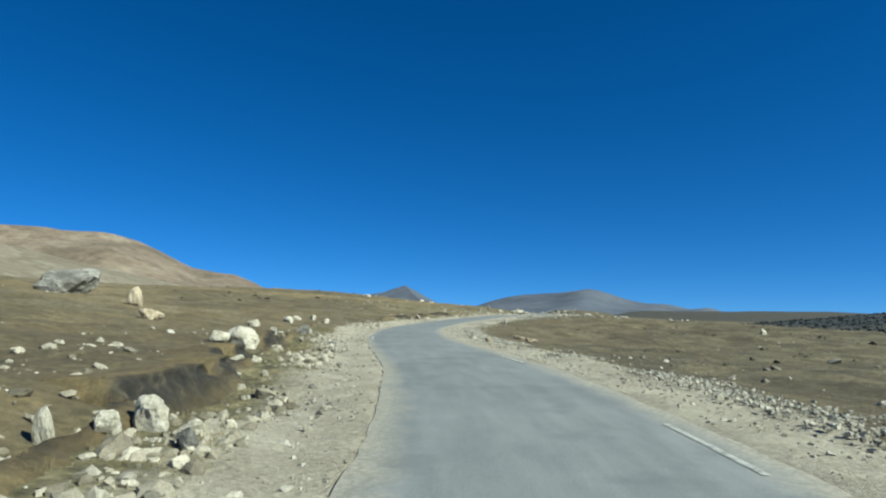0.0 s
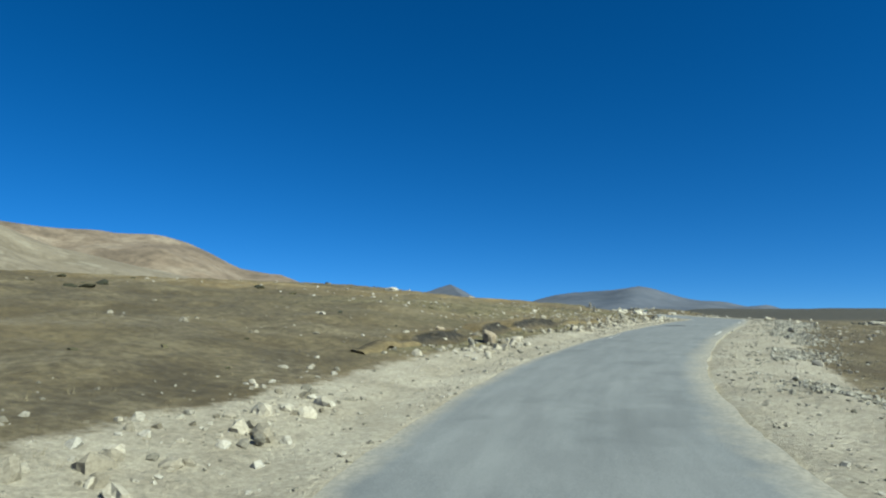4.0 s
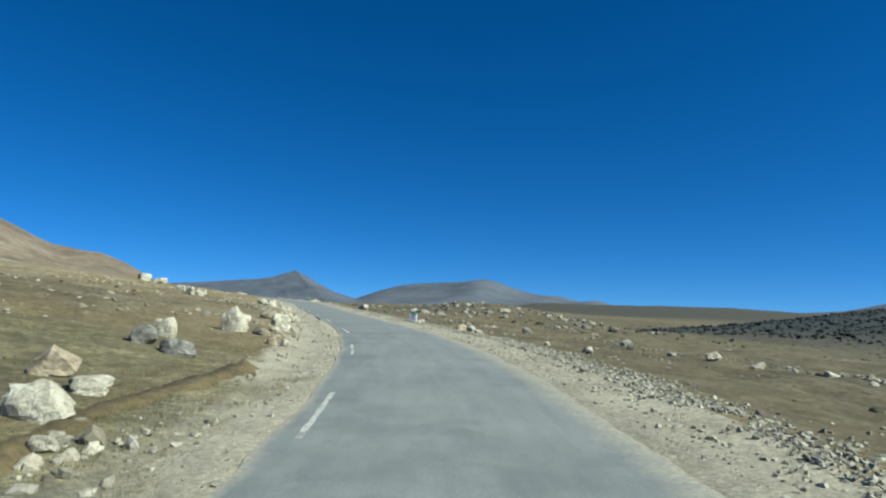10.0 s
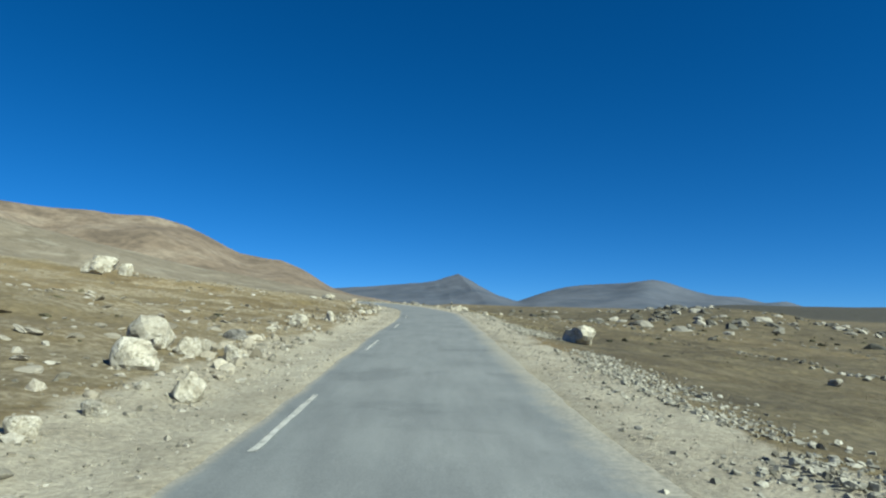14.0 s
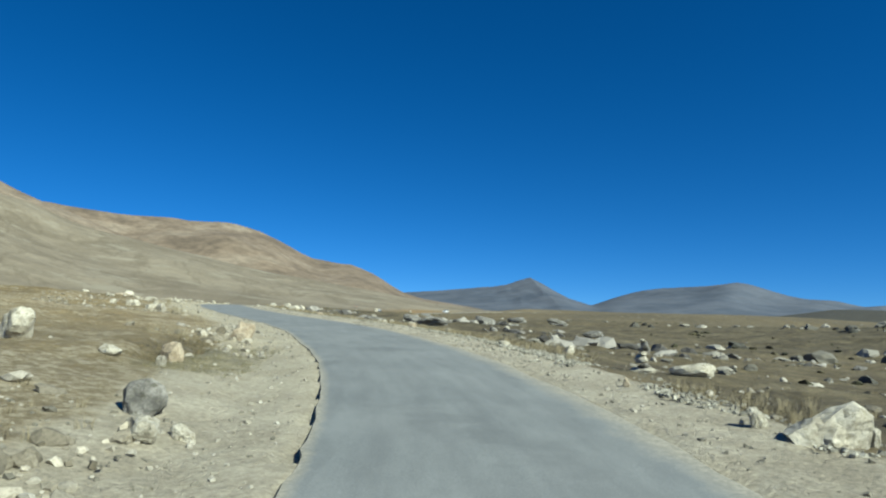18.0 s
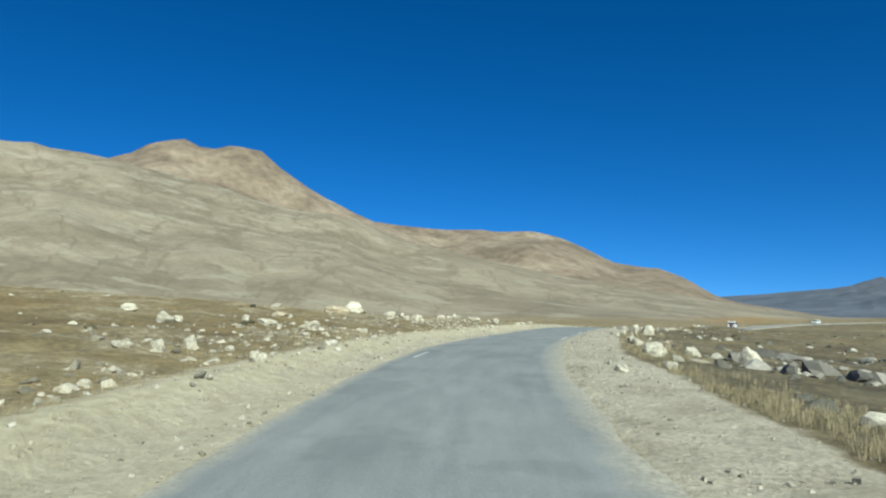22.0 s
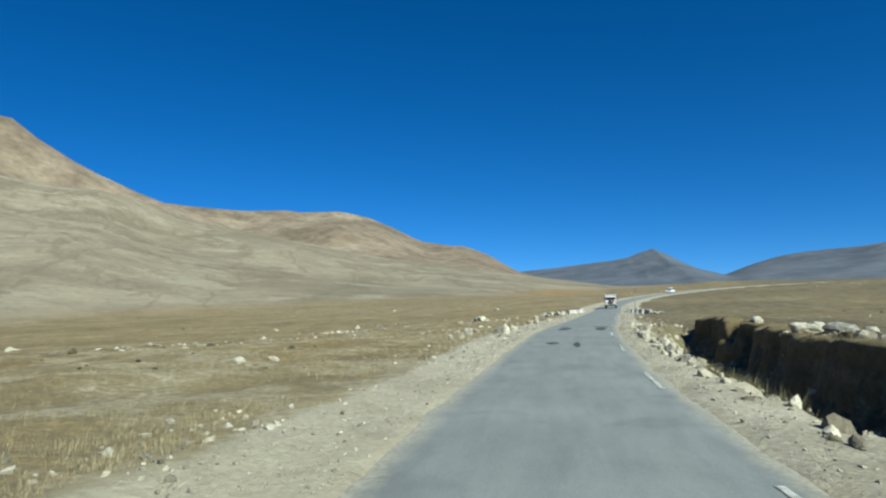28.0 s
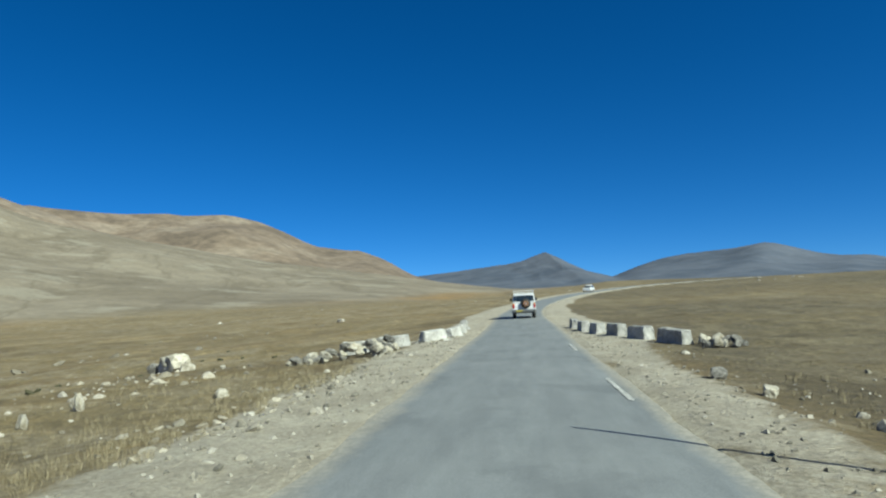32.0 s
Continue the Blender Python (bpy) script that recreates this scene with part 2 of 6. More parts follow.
GROUND, ASPHALT = make_ground(), make_asphalt()
PAINT = material("worn road paint", 0.75)
worn = ramp(PAINT, grain(PAINT, 7.0, 7.0, 0.8), [(0.3, (0.3, 0.305, 0.3)), (0.44, (0.6, 0.6, 0.57)), (0.66, (0.78, 0.775, 0.74))])
link(PAINT, worn, principled(PAINT).inputs["Base Color"])

# ---- the road's line: x, y, z of its middle ----
ROAD_SOUTH = np.array([
    (3.0, -24.0, -2.0), (2.0, -12.0, -1.75), (1.23, -0.13, -1.50), (1.73, 5.05, -1.40), (1.88, 10.30, -1.27), (1.71, 15.62, -1.16),
    (1.31, 20.95, -1.08), (0.87, 26.26, -1.01), (0.55, 31.62, -0.94), (0.45, 37.05, -0.85), (0.67, 42.58, -0.74), (1.38, 48.17, -0.61),
    (2.70, 53.73, -0.45), (4.65, 59.17, -0.23), (7.06, 64.45, 0.00), (9.74, 69.67, 0.22), (12.50, 74.92, 0.38), (15.19, 80.27, 0.48),
    (17.77, 85.70, 0.53), (20.18, 91.24, 0.57), (22.34, 96.90, 0.59), (24.11, 102.65, 0.61), (25.50, 108.49, 0.65), (26.67, 114.46, 0.72),
    (27.67, 120.59, 0.82), (28.41, 126.84, 0.94), (28.73, 133.15, 1.06), (28.72, 139.56, 1.16), (28.57, 146.10, 1.27), (28.40, 152.76, 1.37),
    (28.17, 159.44, 1.47), (27.88, 166.07, 1.59)])
ROAD_MID = np.array([
    (27.60, 172.66, 1.74), (27.35, 179.22, 1.90), (27.15, 185.75, 2.04), (26.94, 192.27, 2.19), (26.66, 198.77, 2.35), (26.25, 205.22, 2.49),
    (25.58, 211.57, 2.61), (24.48, 217.77, 2.74), (22.82, 223.79, 2.93), (20.52, 229.62, 3.15), (17.62, 235.27, 3.35), (14.25, 240.79, 3.49),
    (10.63, 246.29, 3.60), (6.92, 251.94, 3.73), (3.16, 257.84, 3.89), (-0.57, 264.00, 4.07), (-4.01, 270.32, 4.22), (-6.88, 276.60, 4.28),
    (-9.20, 282.67, 4.27), (-11.12, 288.46, 4.25), (-12.84, 294.00, 4.25), (-14.47, 299.41, 4.25), (-16.08, 304.88, 4.24), (-17.62, 310.50, 4.18),
    (-19.04, 316.33, 4.10), (-20.32, 322.32, 3.96), (-21.45, 328.46, 3.78), (-22.41, 334.76, 3.60), (-23.23, 341.27, 3.45), (-23.95, 347.94, 3.34)])
ROAD_NORTH = np.array([
    (-24.59, 354.63, 3.25), (-25.10, 361.30, 3.14), (-25.42, 367.98, 3.00), (-25.61, 374.71, 2.84), (-25.92, 381.50, 2.64), (-26.5, 400.0, 2.3),
    (-27.0, 420.0, 2.0), (-27.6, 445.0, 1.9), (-26.0, 472.0, 2.1), (-20.0, 505.0, 2.6), (-8.0, 545.0, 3.1), (2.9, 571.0, 3.5),
    (25.0, 600.0, 4.0), (60.0, 630.0, 4.4), (110.0, 660.0, 4.4)])


def smooth_line(points, step=0.5):
    """A Catmull-Rom curve through the points, at even steps."""
    p = np.vstack([2 * points[0] - points[1], points, 2 * points[-1] - points[-2]])
    out = []
    for i in range(1, len(p) - 2):
        for u in np.linspace(0, 1, 40, endpoint=False):
            out.append(0.5 * ((2 * p[i]) + (p[i + 1] - p[i - 1]) * u + (2 * p[i - 1] - 5 * p[i] + 4 * p[i + 1] - p[i + 2]) * u * u
                              + (3 * p[i] - p[i - 1] - 3 * p[i + 1] + p[i + 2]) * u ** 3))
    out = np.array(out)
    s = np.r_[0, np.cumsum(np.hypot(*np.diff(out[:, :2], axis=0).T))]
    t = np.arange(0, s[-1], step)
    return np.stack([np.interp(t, s, out[:, k]) for k in range(3)], 1), t


LINE, LINE_S = smooth_line(np.vstack([ROAD_SOUTH, ROAD_MID, ROAD_NORTH]))
k7 = np.ones(7) / 7
for k in range(3):
    LINE[3:-3, k] = np.convolve(LINE[:, k], k7, "valid")
TANGENT = np.gradient(LINE[:, :2], axis=0)
TANGENT /= np.linalg.norm(TANGENT, axis=1)[:, None]
HALF = 2.06                         # half the width of the asphalt


def road_coords(x, y):
    """Arc length along the road and distance to its right, for arrays of places."""
    s = np.interp(y, LINE[:, 1], LINE_S)
    for _ in range(6):
        cx, cy = np.interp(s, LINE_S, LINE[:, 0]), np.interp(s, LINE_S, LINE[:, 1])
        tx, ty = np.interp(s, LINE_S, TANGENT[:, 0]), np.interp(s, LINE_S, TANGENT[:, 1])
        s = np.clip(s + 0.8 * np.clip((x - cx) * tx + (y - cy) * ty, -25, 25), 0, LINE_S[-1])
    cx, cy = np.interp(s, LINE_S, LINE[:, 0]), np.interp(s, LINE_S, LINE[:, 1])
    tx, ty = np.interp(s, LINE_S, TANGENT[:, 0]), np.interp(s, LINE_S, TANGENT[:, 1])
    across = (x - cx) * ty - (y - cy) * tx
    return s, across, np.hypot(x - cx, y - cy)


def road_at(s):
    return (np.interp(s, LINE_S, LINE[:, 0]), np.interp(s, LINE_S, LINE[:, 1]), np.interp(s, LINE_S, LINE[:, 2]),
            np.interp(s, LINE_S, TANGENT[:, 0]), np.interp(s, LINE_S, TANGENT[:, 1]))


def s_of(y):
    return float(np.interp(y, LINE[:, 1], LINE_S))


# ---- value noise on arrays ----
RNG = np.random.RandomState(7)
LATTICE = RNG.rand(256, 256)


def vnoise(x, y):
    xi, yi = np.floor(x).astype(int), np.floor(y).astype(int)
    u, v = x - xi, y - yi
    u, v = u * u * (3 - 2 * u), v * v * (3 - 2 * v)
    g = lambda i, j: LATTICE[i & 255, j & 255]
    return (g(xi, yi) * (1 - u) + g(xi + 1, yi) * u) * (1 - v) + (g(xi, yi + 1) * (1 - u) + g(xi + 1, yi + 1) * u) * v


def fractal(x, y, scale, octaves=4, gain=0.5):
    total, amp, norm = 0.0, 1.0, 0.0
    for k in range(octaves):
        total = total + amp * vnoise(x / scale + 17.3 * k, y / scale - 9.1 * k)
        norm += amp
        amp, scale = amp * gain, scale / 2.03
    return total / norm - 0.5


def ease(a, b, x):
    t = np.clip((x - a) / (b - a), 0, 1)
    return t * t * (3 - 2 * t)


# ---- the land: cross slopes along the road, then ridges by bearing from the middle of the valley ----
SLOPE_Y = [-20, 40, 80, 105, 150, 195, 222, 248, 275, 300, 318, 350, 400, 460, 560]
SLOPE_LEFT = [0.14, 0.15, 0.12, 0.13, 0.14, 0.16, 0.14, 0.08, 0.08, 0.085, 0.04, -0.025, -0.075, -0.07, -0.05]
SLOPE_RIGHT = [-0.06, -0.10, -0.07, -0.09, -0.09, -0.14, -0.10, -0.12, -0.11, -0.07, -0.045, -0.02, -0.04, -0.03, 0.0]

# each: distance of the crest, where the flank begins, bearings, heights of the crest
RIDGES = {
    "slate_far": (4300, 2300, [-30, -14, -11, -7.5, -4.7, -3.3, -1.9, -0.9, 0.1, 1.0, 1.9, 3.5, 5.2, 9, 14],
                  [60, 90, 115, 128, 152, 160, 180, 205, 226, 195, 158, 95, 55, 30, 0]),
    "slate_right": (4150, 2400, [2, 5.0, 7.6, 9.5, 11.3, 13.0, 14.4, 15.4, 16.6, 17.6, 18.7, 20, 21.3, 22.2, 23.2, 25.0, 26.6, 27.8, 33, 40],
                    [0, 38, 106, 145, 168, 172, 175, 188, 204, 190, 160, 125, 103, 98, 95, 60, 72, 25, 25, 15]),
    "rust_left": (3000, 1500, [-62, -50, -39, -36, -34, -31, -28.5, -26, -23.5, -21.2, -18.8, -15.4, -13.4, -11.4, -9.5, -4],
                  [300, 380, 392, 384, 375, 377, 366, 381, 350, 297, 228, 201, 160, 92, 55, 10]),
    "rust_peak": (2000, 1150, [-95, -75, -64, -59, -56.2, -54.7, -52.4, -50, -48, -46.3, -44, -42.4, -39.5, -37, -33, -25],
                  [200, 330, 380, 415, 481, 499, 476, 484, 468, 419, 367, 334, 280, 250, 188, 60]),
    "grey_left": (1300, 260, [-150, -110, -85, -64.7, -58, -52, -44.6, -40, -35.5, -31, -28, -21, -15, -11.7, -7, -3, 2],
                  [60, 180, 260, 285, 268, 238, 194, 186, 142, 119, 106, 72, 48, 36, 17, 5, -5]),
    "right_hill": (1500, 950, [38, 43, 47.3, 50.6, 53.5, 56.5, 62, 75, 95, 130],
                   [-8, 3, 14, 40, 65, 98, 140, 190, 150, 60]),
    "dark_ridge": (410, 140, [45, 48, 52.5, 56.7, 60.5, 62.8, 67.5, 70.5, 85, 105, 118],
                   [-14, -12, -3, 6.5, 9, 8, 5, 6.2, 5.5, 3, -6]),
    "olive_rise": (900, 430, [14, 19, 24, 31, 36, 41, 46, 53, 60], [-14, 0, 14, 12.5, 12.5, 12, 7.5, 0, -12]),
    "right_rise": (620, 200, [-4, 1.7, 5.6, 10.5, 16, 22, 30], [0, 6.6, 6.4, 5.0, 2.5, 0, -6]),
}
SHEAR = dict(slate_far=9.0, slate_right=-6.0, rust_left=5.0, rust_peak=-7.0)      # degrees by which the spurs lean
FOOT = dict(dark_ridge=4.0)
FLUTES = dict(slate_far=420, slate_right=420, rust_left=330, rust_peak=240, grey_left=260, right_hill=300, dark_ridge=90, olive_rise=160, right_rise=120)
MID = (0.0, 200.0)


def ridge(name, x, y):
    far, begin, bearings, heights = RIDGES[name]
    r = np.hypot(x - MID[0], y - MID[1])
    b = np.degrees(np.arctan2(x - MID[0], y - MID[1]))
    b = b + 0.9 * fractal(x, y, far * 0.16, 3)
    b = b + SHEAR.get(name, 0.0) * (r - far) / far
    top = np.interp(b, bearings, heights, left=-20, right=-20)
    wob = 1 + 0.10 * fractal(x, y, far * 0.12, 3)
    t = np.clip((r * wob - begin) / (far - begin), 0, 1)
    up = t ** 1.25
    down = 1 - 0.6 * ease(far, far * 1.5, r)
    # gullies that run down the flank
    u = np.radians(b) * far
    flute = np.abs(fractal(u, r * 0.22, FLUTES[name], 4)) * 2
    cut = np.clip(top, 0, 400) * 0.16 * flute * np.sin(np.clip(t, 0, 1) * math.pi * 0.93)
    return np.where(top > -19, top * up * down - FOOT.get(name, 15.0) * (1 - t) - cut, -40), t


def land(x, y):
    """Height of the land and what covers it."""
    s, across, away = road_coords(x, y)
    cx, cy, cz, _, _ = road_at(s)
    side = np.sign(across)
    reach = np.maximum(away - HALF - 1.2, 0)
    left, right = np.interp(cy, SLOPE_Y, SLOPE_LEFT), np.interp(cy, SLOPE_Y, SLOPE_RIGHT)
    slope = np.where(side < 0, left, right)
    fall = 62 * (1 - np.exp(-reach / 62))
    z = cz + slope * fall
    bearing = np.degrees(np.arctan2(x - MID[0], y - MID[1]))
    plain_level = -9 * ease(18, 34, bearing) - 2
    keep = np.exp(-np.maximum(away - 60, 0) / 220)
    z = z * keep + plain_level * (1 - keep)
    calm = ease(1.5, 9, reach)
    z = z + calm * (0.9 * fractal(x, y, 17, 4) + 0.35 * fractal(x, y, 4.1, 3)) + ease(60, 300, away) * 5 * fractal(x, y, 130, 4)
    z = z + (0.10 * ease(0.1, 2.2, reach) + 0.32 * ease(1.5, 4.5, reach)) * fractal(x, y, 1.7, 3)
    return s, across, away, cy, cz, reach, z


# ditches left of the road under a cut turf edge: y along the road, where that edge runs across it, how sharply it stands there, rise of the turf, tallest face
DITCHES = [([4, 6, 8.4, 9, 13, 13.5, 14.3, 15, 16, 17.2, 18, 20, 20.6, 24.8, 25.4, 30, 38], [-5.3, -5.5, -5.6, -5.6, -5.2, -5.6, -5.7, -5.7, -5.6, -5.6, -5.7, -5.7, -5.6, -5.6, -5.7, -5.9, -6.2],
            [0.1, 0.3, 0.15, 0.8, 0.85, 0.5, 0.85, 0.2, 0.6, 0.6, 0.2, 0.2, 0.9, 0.85, 0.15, 0.1, 0], 0.1, 0.34),
           ([57, 58.5, 59.5, 61.4, 62.2, 65.4, 66.2, 67, 70.5, 72, 74], [-6.2, -6.1, -6.0, -5.9, -5.95, -6.0, -5.9, -5.9, -5.7, -5.5, -5.2],
            [0, 0.2, 0.8, 0.8, 0.2, 0.8, 0.15, 0.7, 0.75, 0.2, 0], 0.0, 0.22),
           ([87, 94, 100, 105, 110, 116, 121], [-5.0, -4.85, -4.8, -4.7, -4.75, -4.65, -4.5], [0.2, 0.8, 0.8, 0.9, 0.35, 0.1, 0], 0.0, 0.22),
           ([203, 207, 208.5, 211, 214, 217], [-5.7, -5.5, -5.4, -5.4, -5.2, -4.9], [0.3, 0.9, 0.3, 0.9, 0.9, 0], 0.18, 0.24),
           ([223, 225, 228, 230], [-5.1, -4.95, -4.7, -4.4], [0, 0.8, 0.8, 0], 0.12, 0.2)]


def turf_edge(ditch, cy):
    """How far across the road's line the cut edge of the turf runs, in ragged bays, and how sharply it stands."""
    ys, offs, stands, _, _ = ditch
    bays = 0.6 * fractal(cy, cy * 0 + ys[0], 2.6, 3, 0.6)
    on = np.interp(cy, ys, stands) * np.clip(1.05 + 1.4 * fractal(cy, cy * 0 + ys[0] + 40, 1.2, 2), 0, 1.1)
    return np.interp(cy, ys, offs) + bays, np.clip(on, 0, 1) * ease(ys[0] - 2, ys[0], cy) * (1 - ease(ys[-1], ys[-1] + 2, cy))


def gully_rim(x, y, cy):
    """How far right of the road the far rim of the gully runs."""
    return 6.4 + 1.0 * ease(350, 376, cy) + 2.2 * fractal(x, y, 5.0, 3) + 1.2 * fractal(x, y, 1.7, 2)


def cover(x, y):
    """Height of the ground and its covers, for arrays of places."""
    s, across, away, cy, cz, reach, z = land(x, y)
    bearing = np.degrees(np.arctan2(x - MID[0], y - MID[1]))
    peat_shade, sand, wet = np.zeros_like(z), np.zeros_like(z), np.zeros_like(z)
    for ditch in DITCHES:
        lip, on = turf_edge(ditch, cy)
        d = across - lip
        floor = np.maximum(cz - 0.14, z - ditch[4]) + 0.25 * fractal(x, y, 1.6, 3)
        z = z + on * ditch[3] * ease(-3.5, -0.3, d) * (1 - ease(-0.3, 0.1, d))
        z = z + on * (floor - z) * ease(-0.5, 0.05, d) * (1 - ease(1.2, 2.6, d))
        # dark peat colour, with the undercut's shade in it, along the lip
        peat_shade = np.maximum(peat_shade, np.clip(on * 1.3 - 0.2, 0, 1) * ease(-0.35, -0.1, d) * (1 - ease(0.25, 0.6, d)))
        wet = np.maximum(wet, ease(ditch[0][0] - 1, ditch[0][0] + 1, cy) * (1 - ease(ditch[0][-1] - 2, ditch[0][-1], cy)) * ease(0.0, 0.4, d) * (1 - ease(1.0, 2.0, d)))
    # the gully right of the road, with a steep peat bank on its far side
    on = ease(334, 341, cy) * (1 - ease(366, 378, cy))
    outer = gully_rim(x, y, cy)
    inner = 3.15 + 0.35 * fractal(x, y, 2.0, 2) + 1.6 * ease(356, 372, cy)
    pit = ease(inner, inner + 1.3, across) * (1 - ease(outer - 0.5, outer + 0.15, across))
    z = z - on * (1.35 + 0.9 * fractal(x, y, 3.0, 3)) * pit + on * 0.45 * ease(outer - 0.2, outer + 0.4, across) * (1 - ease(outer + 2, outer + 9, across))
    peat_shade = np.maximum(peat_shade, 0.25 * on * ease(inner + 0.9, inner + 1.5, across) * (1 - ease(outer + 0.05, outer + 0.3, across)))
    wet = np.maximum(wet, on * ease(inner, inner + 0.6, across) * (1 - ease(outer - 0.3, outer, across)))
    # mossy, stony turf left of the first bend
    moss = (ease(60, 70, cy) * (1 - ease(88, 97, cy)) + 0.8 * ease(106, 110, cy) * (1 - ease(122, 130, cy))) * ease(3.6, 4.6, -across) * (1 - ease(12, 20, -across))
    wet = np.maximum(wet, moss * np.clip(0.62 + 2.2 * fractal(x, y, 3.2, 3), 0, 1))
    # a low bank of graded sand along the left verge
    on = ease(238, 246, cy) * (1 - ease(328, 338, cy))
    bank = on * np.exp(-((across + 4.1 + 0.5 * fractal(x, y, 9.0, 2)) / 0.5) ** 2)
    z = z + 0.15 * bank
    sand = np.maximum(sand, np.clip(bank * 1.6, 0, 1))
    apron = np.interp(cy, [215, 240, 330, 350], [0, 1, 1, 0]) * (1 - ease(4.0, 5.0, -across)) * (across < 0)
    sand = np.maximum(sand, 0.7 * apron * np.clip(0.7 + 1.2 * fractal(x, y, 3.0, 3), 0, 1))
    # earth fill behind the parapet blocks
    fill = ease(396, 403, cy) * (1 - ease(424, 432, cy)) * (1 - ease(6.0, 8.0, away))
    z = np.maximum(z, cz - 0.12 - 200 * (1 - fill))
    # the dark boulder slope right of the second bend rises in a low swell
    z = z + 1.0 * np.exp(-((across - 15) / 6.0) ** 2) * ease(236, 246, cy) * (1 - ease(262, 280, cy))
    # a rocky knoll out on the right
    z = z + 6.2 * np.exp(-((x - 80) / 26.0) ** 2 - ((y - 292) / 34.0) ** 2)
    # the right verge falls away short of the parapet
    z = z - 0.2 * ease(2.9, 4.4, across) * (1 - ease(10, 20, across)) * ease(370, 380, cy) * (1 - ease(393, 399, cy))
    # roadside: gravel apron, level with the road, then a shallow fall
    lip = cz - 0.03 - 0.05 * ease(HALF, HALF + 1.5, away) + 0.05 * fractal(x, y, 0.9, 3)
    z = np.where(away < HALF + 1.3, np.minimum(z, lip), z)
    z = np.where(away < HALF - 0.25, cz - 0.2, z)
    masks = {}
    for name in RIDGES:
        h, t = ridge(name, x, y)
        over = h - z
        k = 2.0
        lift = np.where(over > 30 * k, over, k * np.log1p(np.exp(np.clip(over / k, -40, 40))))
        z = z + lift * ease(70, 200, away)
        here = np.clip(over / (1.2 if name == "dark_ridge" else 6) + 0.3, 0, 1) * ease(70, 200, away)
        for key in masks:
            masks[key] = masks[key] * (1 - here)
        masks[name] = here
        if name == "grey_left":
            # a belt of ochre turf along the foot of the grey flank
            ochre = np.exp(-((over - 1.0) / 3.0) ** 2) * ease(120, 200, away) * np.clip(0.35 + 2.4 * fractal(x, y, 110, 3), 0, 0.85)
    rust = np.clip(masks["rust_left"] + masks["rust_peak"], 0, 1)
    hazy_slate = np.clip(masks["slate_far"] + masks["slate_right"] + 0.95 * masks["right_hill"], 0, 1)
    z = z + ease(300, 1500, away) * 14 * fractal(x, y, 210, 5)
    verge = np.interp(cy, [0, 60, 100, 200, 240, 330, 420], [1.9, 2.0, 1.5, 1.5, 2.0, 1.6, 2.3])
    narrow = np.interp(cy, [0, 60, 100, 200, 222, 240, 325, 345, 372, 384, 396, 420], [1.9, 2.0, 1.7, 1.7, 1.9, 1.9, 1.75, 1.7, 1.3, 1.05, 1.2, 2.3])
    d = reach + 1.2 + 1.6 * fractal(x, y, 7, 3)
    gravel = np.where(across > 0, 1 - ease(narrow - 0.4, narrow + 0.6, d), 1 - ease(verge - 0.4, verge + 1.3, d))
    # stony ground left of the second bend and beyond the rubble belt
    bare = 0.6 * (across < -4.5) * ease(135, 145, cy) * (1 - ease(190, 200, cy)) * (1 - ease(30, 60, away))
    bare = bare + 1.1 * (across < -4) * ease(196, 206, cy) * (1 - 0.4 * ease(236, 250, cy)) * (1 - ease(300, 318, cy)) * (1 - ease(30, 60, away))
    heath = 0.95 * ease(3.2, 5, across) * (1 - 0.3 * ease(345, 375, cy)) * (1 - ease(600, 1500, away)) * np.clip(0.88 + 1.3 * fractal(x, y, 25, 3), 0.35, 1)
    heath = heath + 0.8 * ease(3.6, 5.5, -across) * (1 - ease(150, 190, cy)) * (1 - ease(60, 140, away)) * np.clip(0.7 + 2.2 * fractal(x, y, 14, 3), 0, 1)
    heath = np.maximum(heath, 0.9 * np.maximum(ease(-8, 12, bearing), ease(-30, -8, bearing) * ease(3, 9, across)) * (1 - ease(150, 175, bearing)) * ease(12, 60, away) * np.clip(0.9 + 1.2 * fractal(x, y, 60, 3), 0.5, 1))
    heath = np.maximum(heath, np.clip(masks["olive_rise"], 0, 0.95))
    zone = dict(ochre=ochre, heath=heath, gravel=gravel, stony=np.clip(0.55 + 1.6 * fractal(x, y, 40, 3) + bare, 0, 1.6), flank=masks["grey_left"], rust=rust, hazy_slate=hazy_slate,
                scrub=np.clip(masks["dark_ridge"] + 0.6 * masks["olive_rise"], 0, 1), peat_shade=peat_shade, sand=sand, wet=wet)
    return z, zone


def height(x, y):
    return float(cover(np.array([float(x)]), np.array([float(y)]))[0][0])


def spread(lo, hi, step, far_lo, far_hi, grow=1.085, most=44.0):
    mid = list(np.arange(lo, hi, step))
    up, d = [hi], step
    while up[-1] < far_hi:
        d = min(d * grow, most)
        up.append(up[-1] + d)
    down, d = [lo - step], step
    while down[-1] > far_lo:
        d = min(d * grow, most)
        down.append(down[-1] - d)
    return np.array(down[::-1] + mid + up)


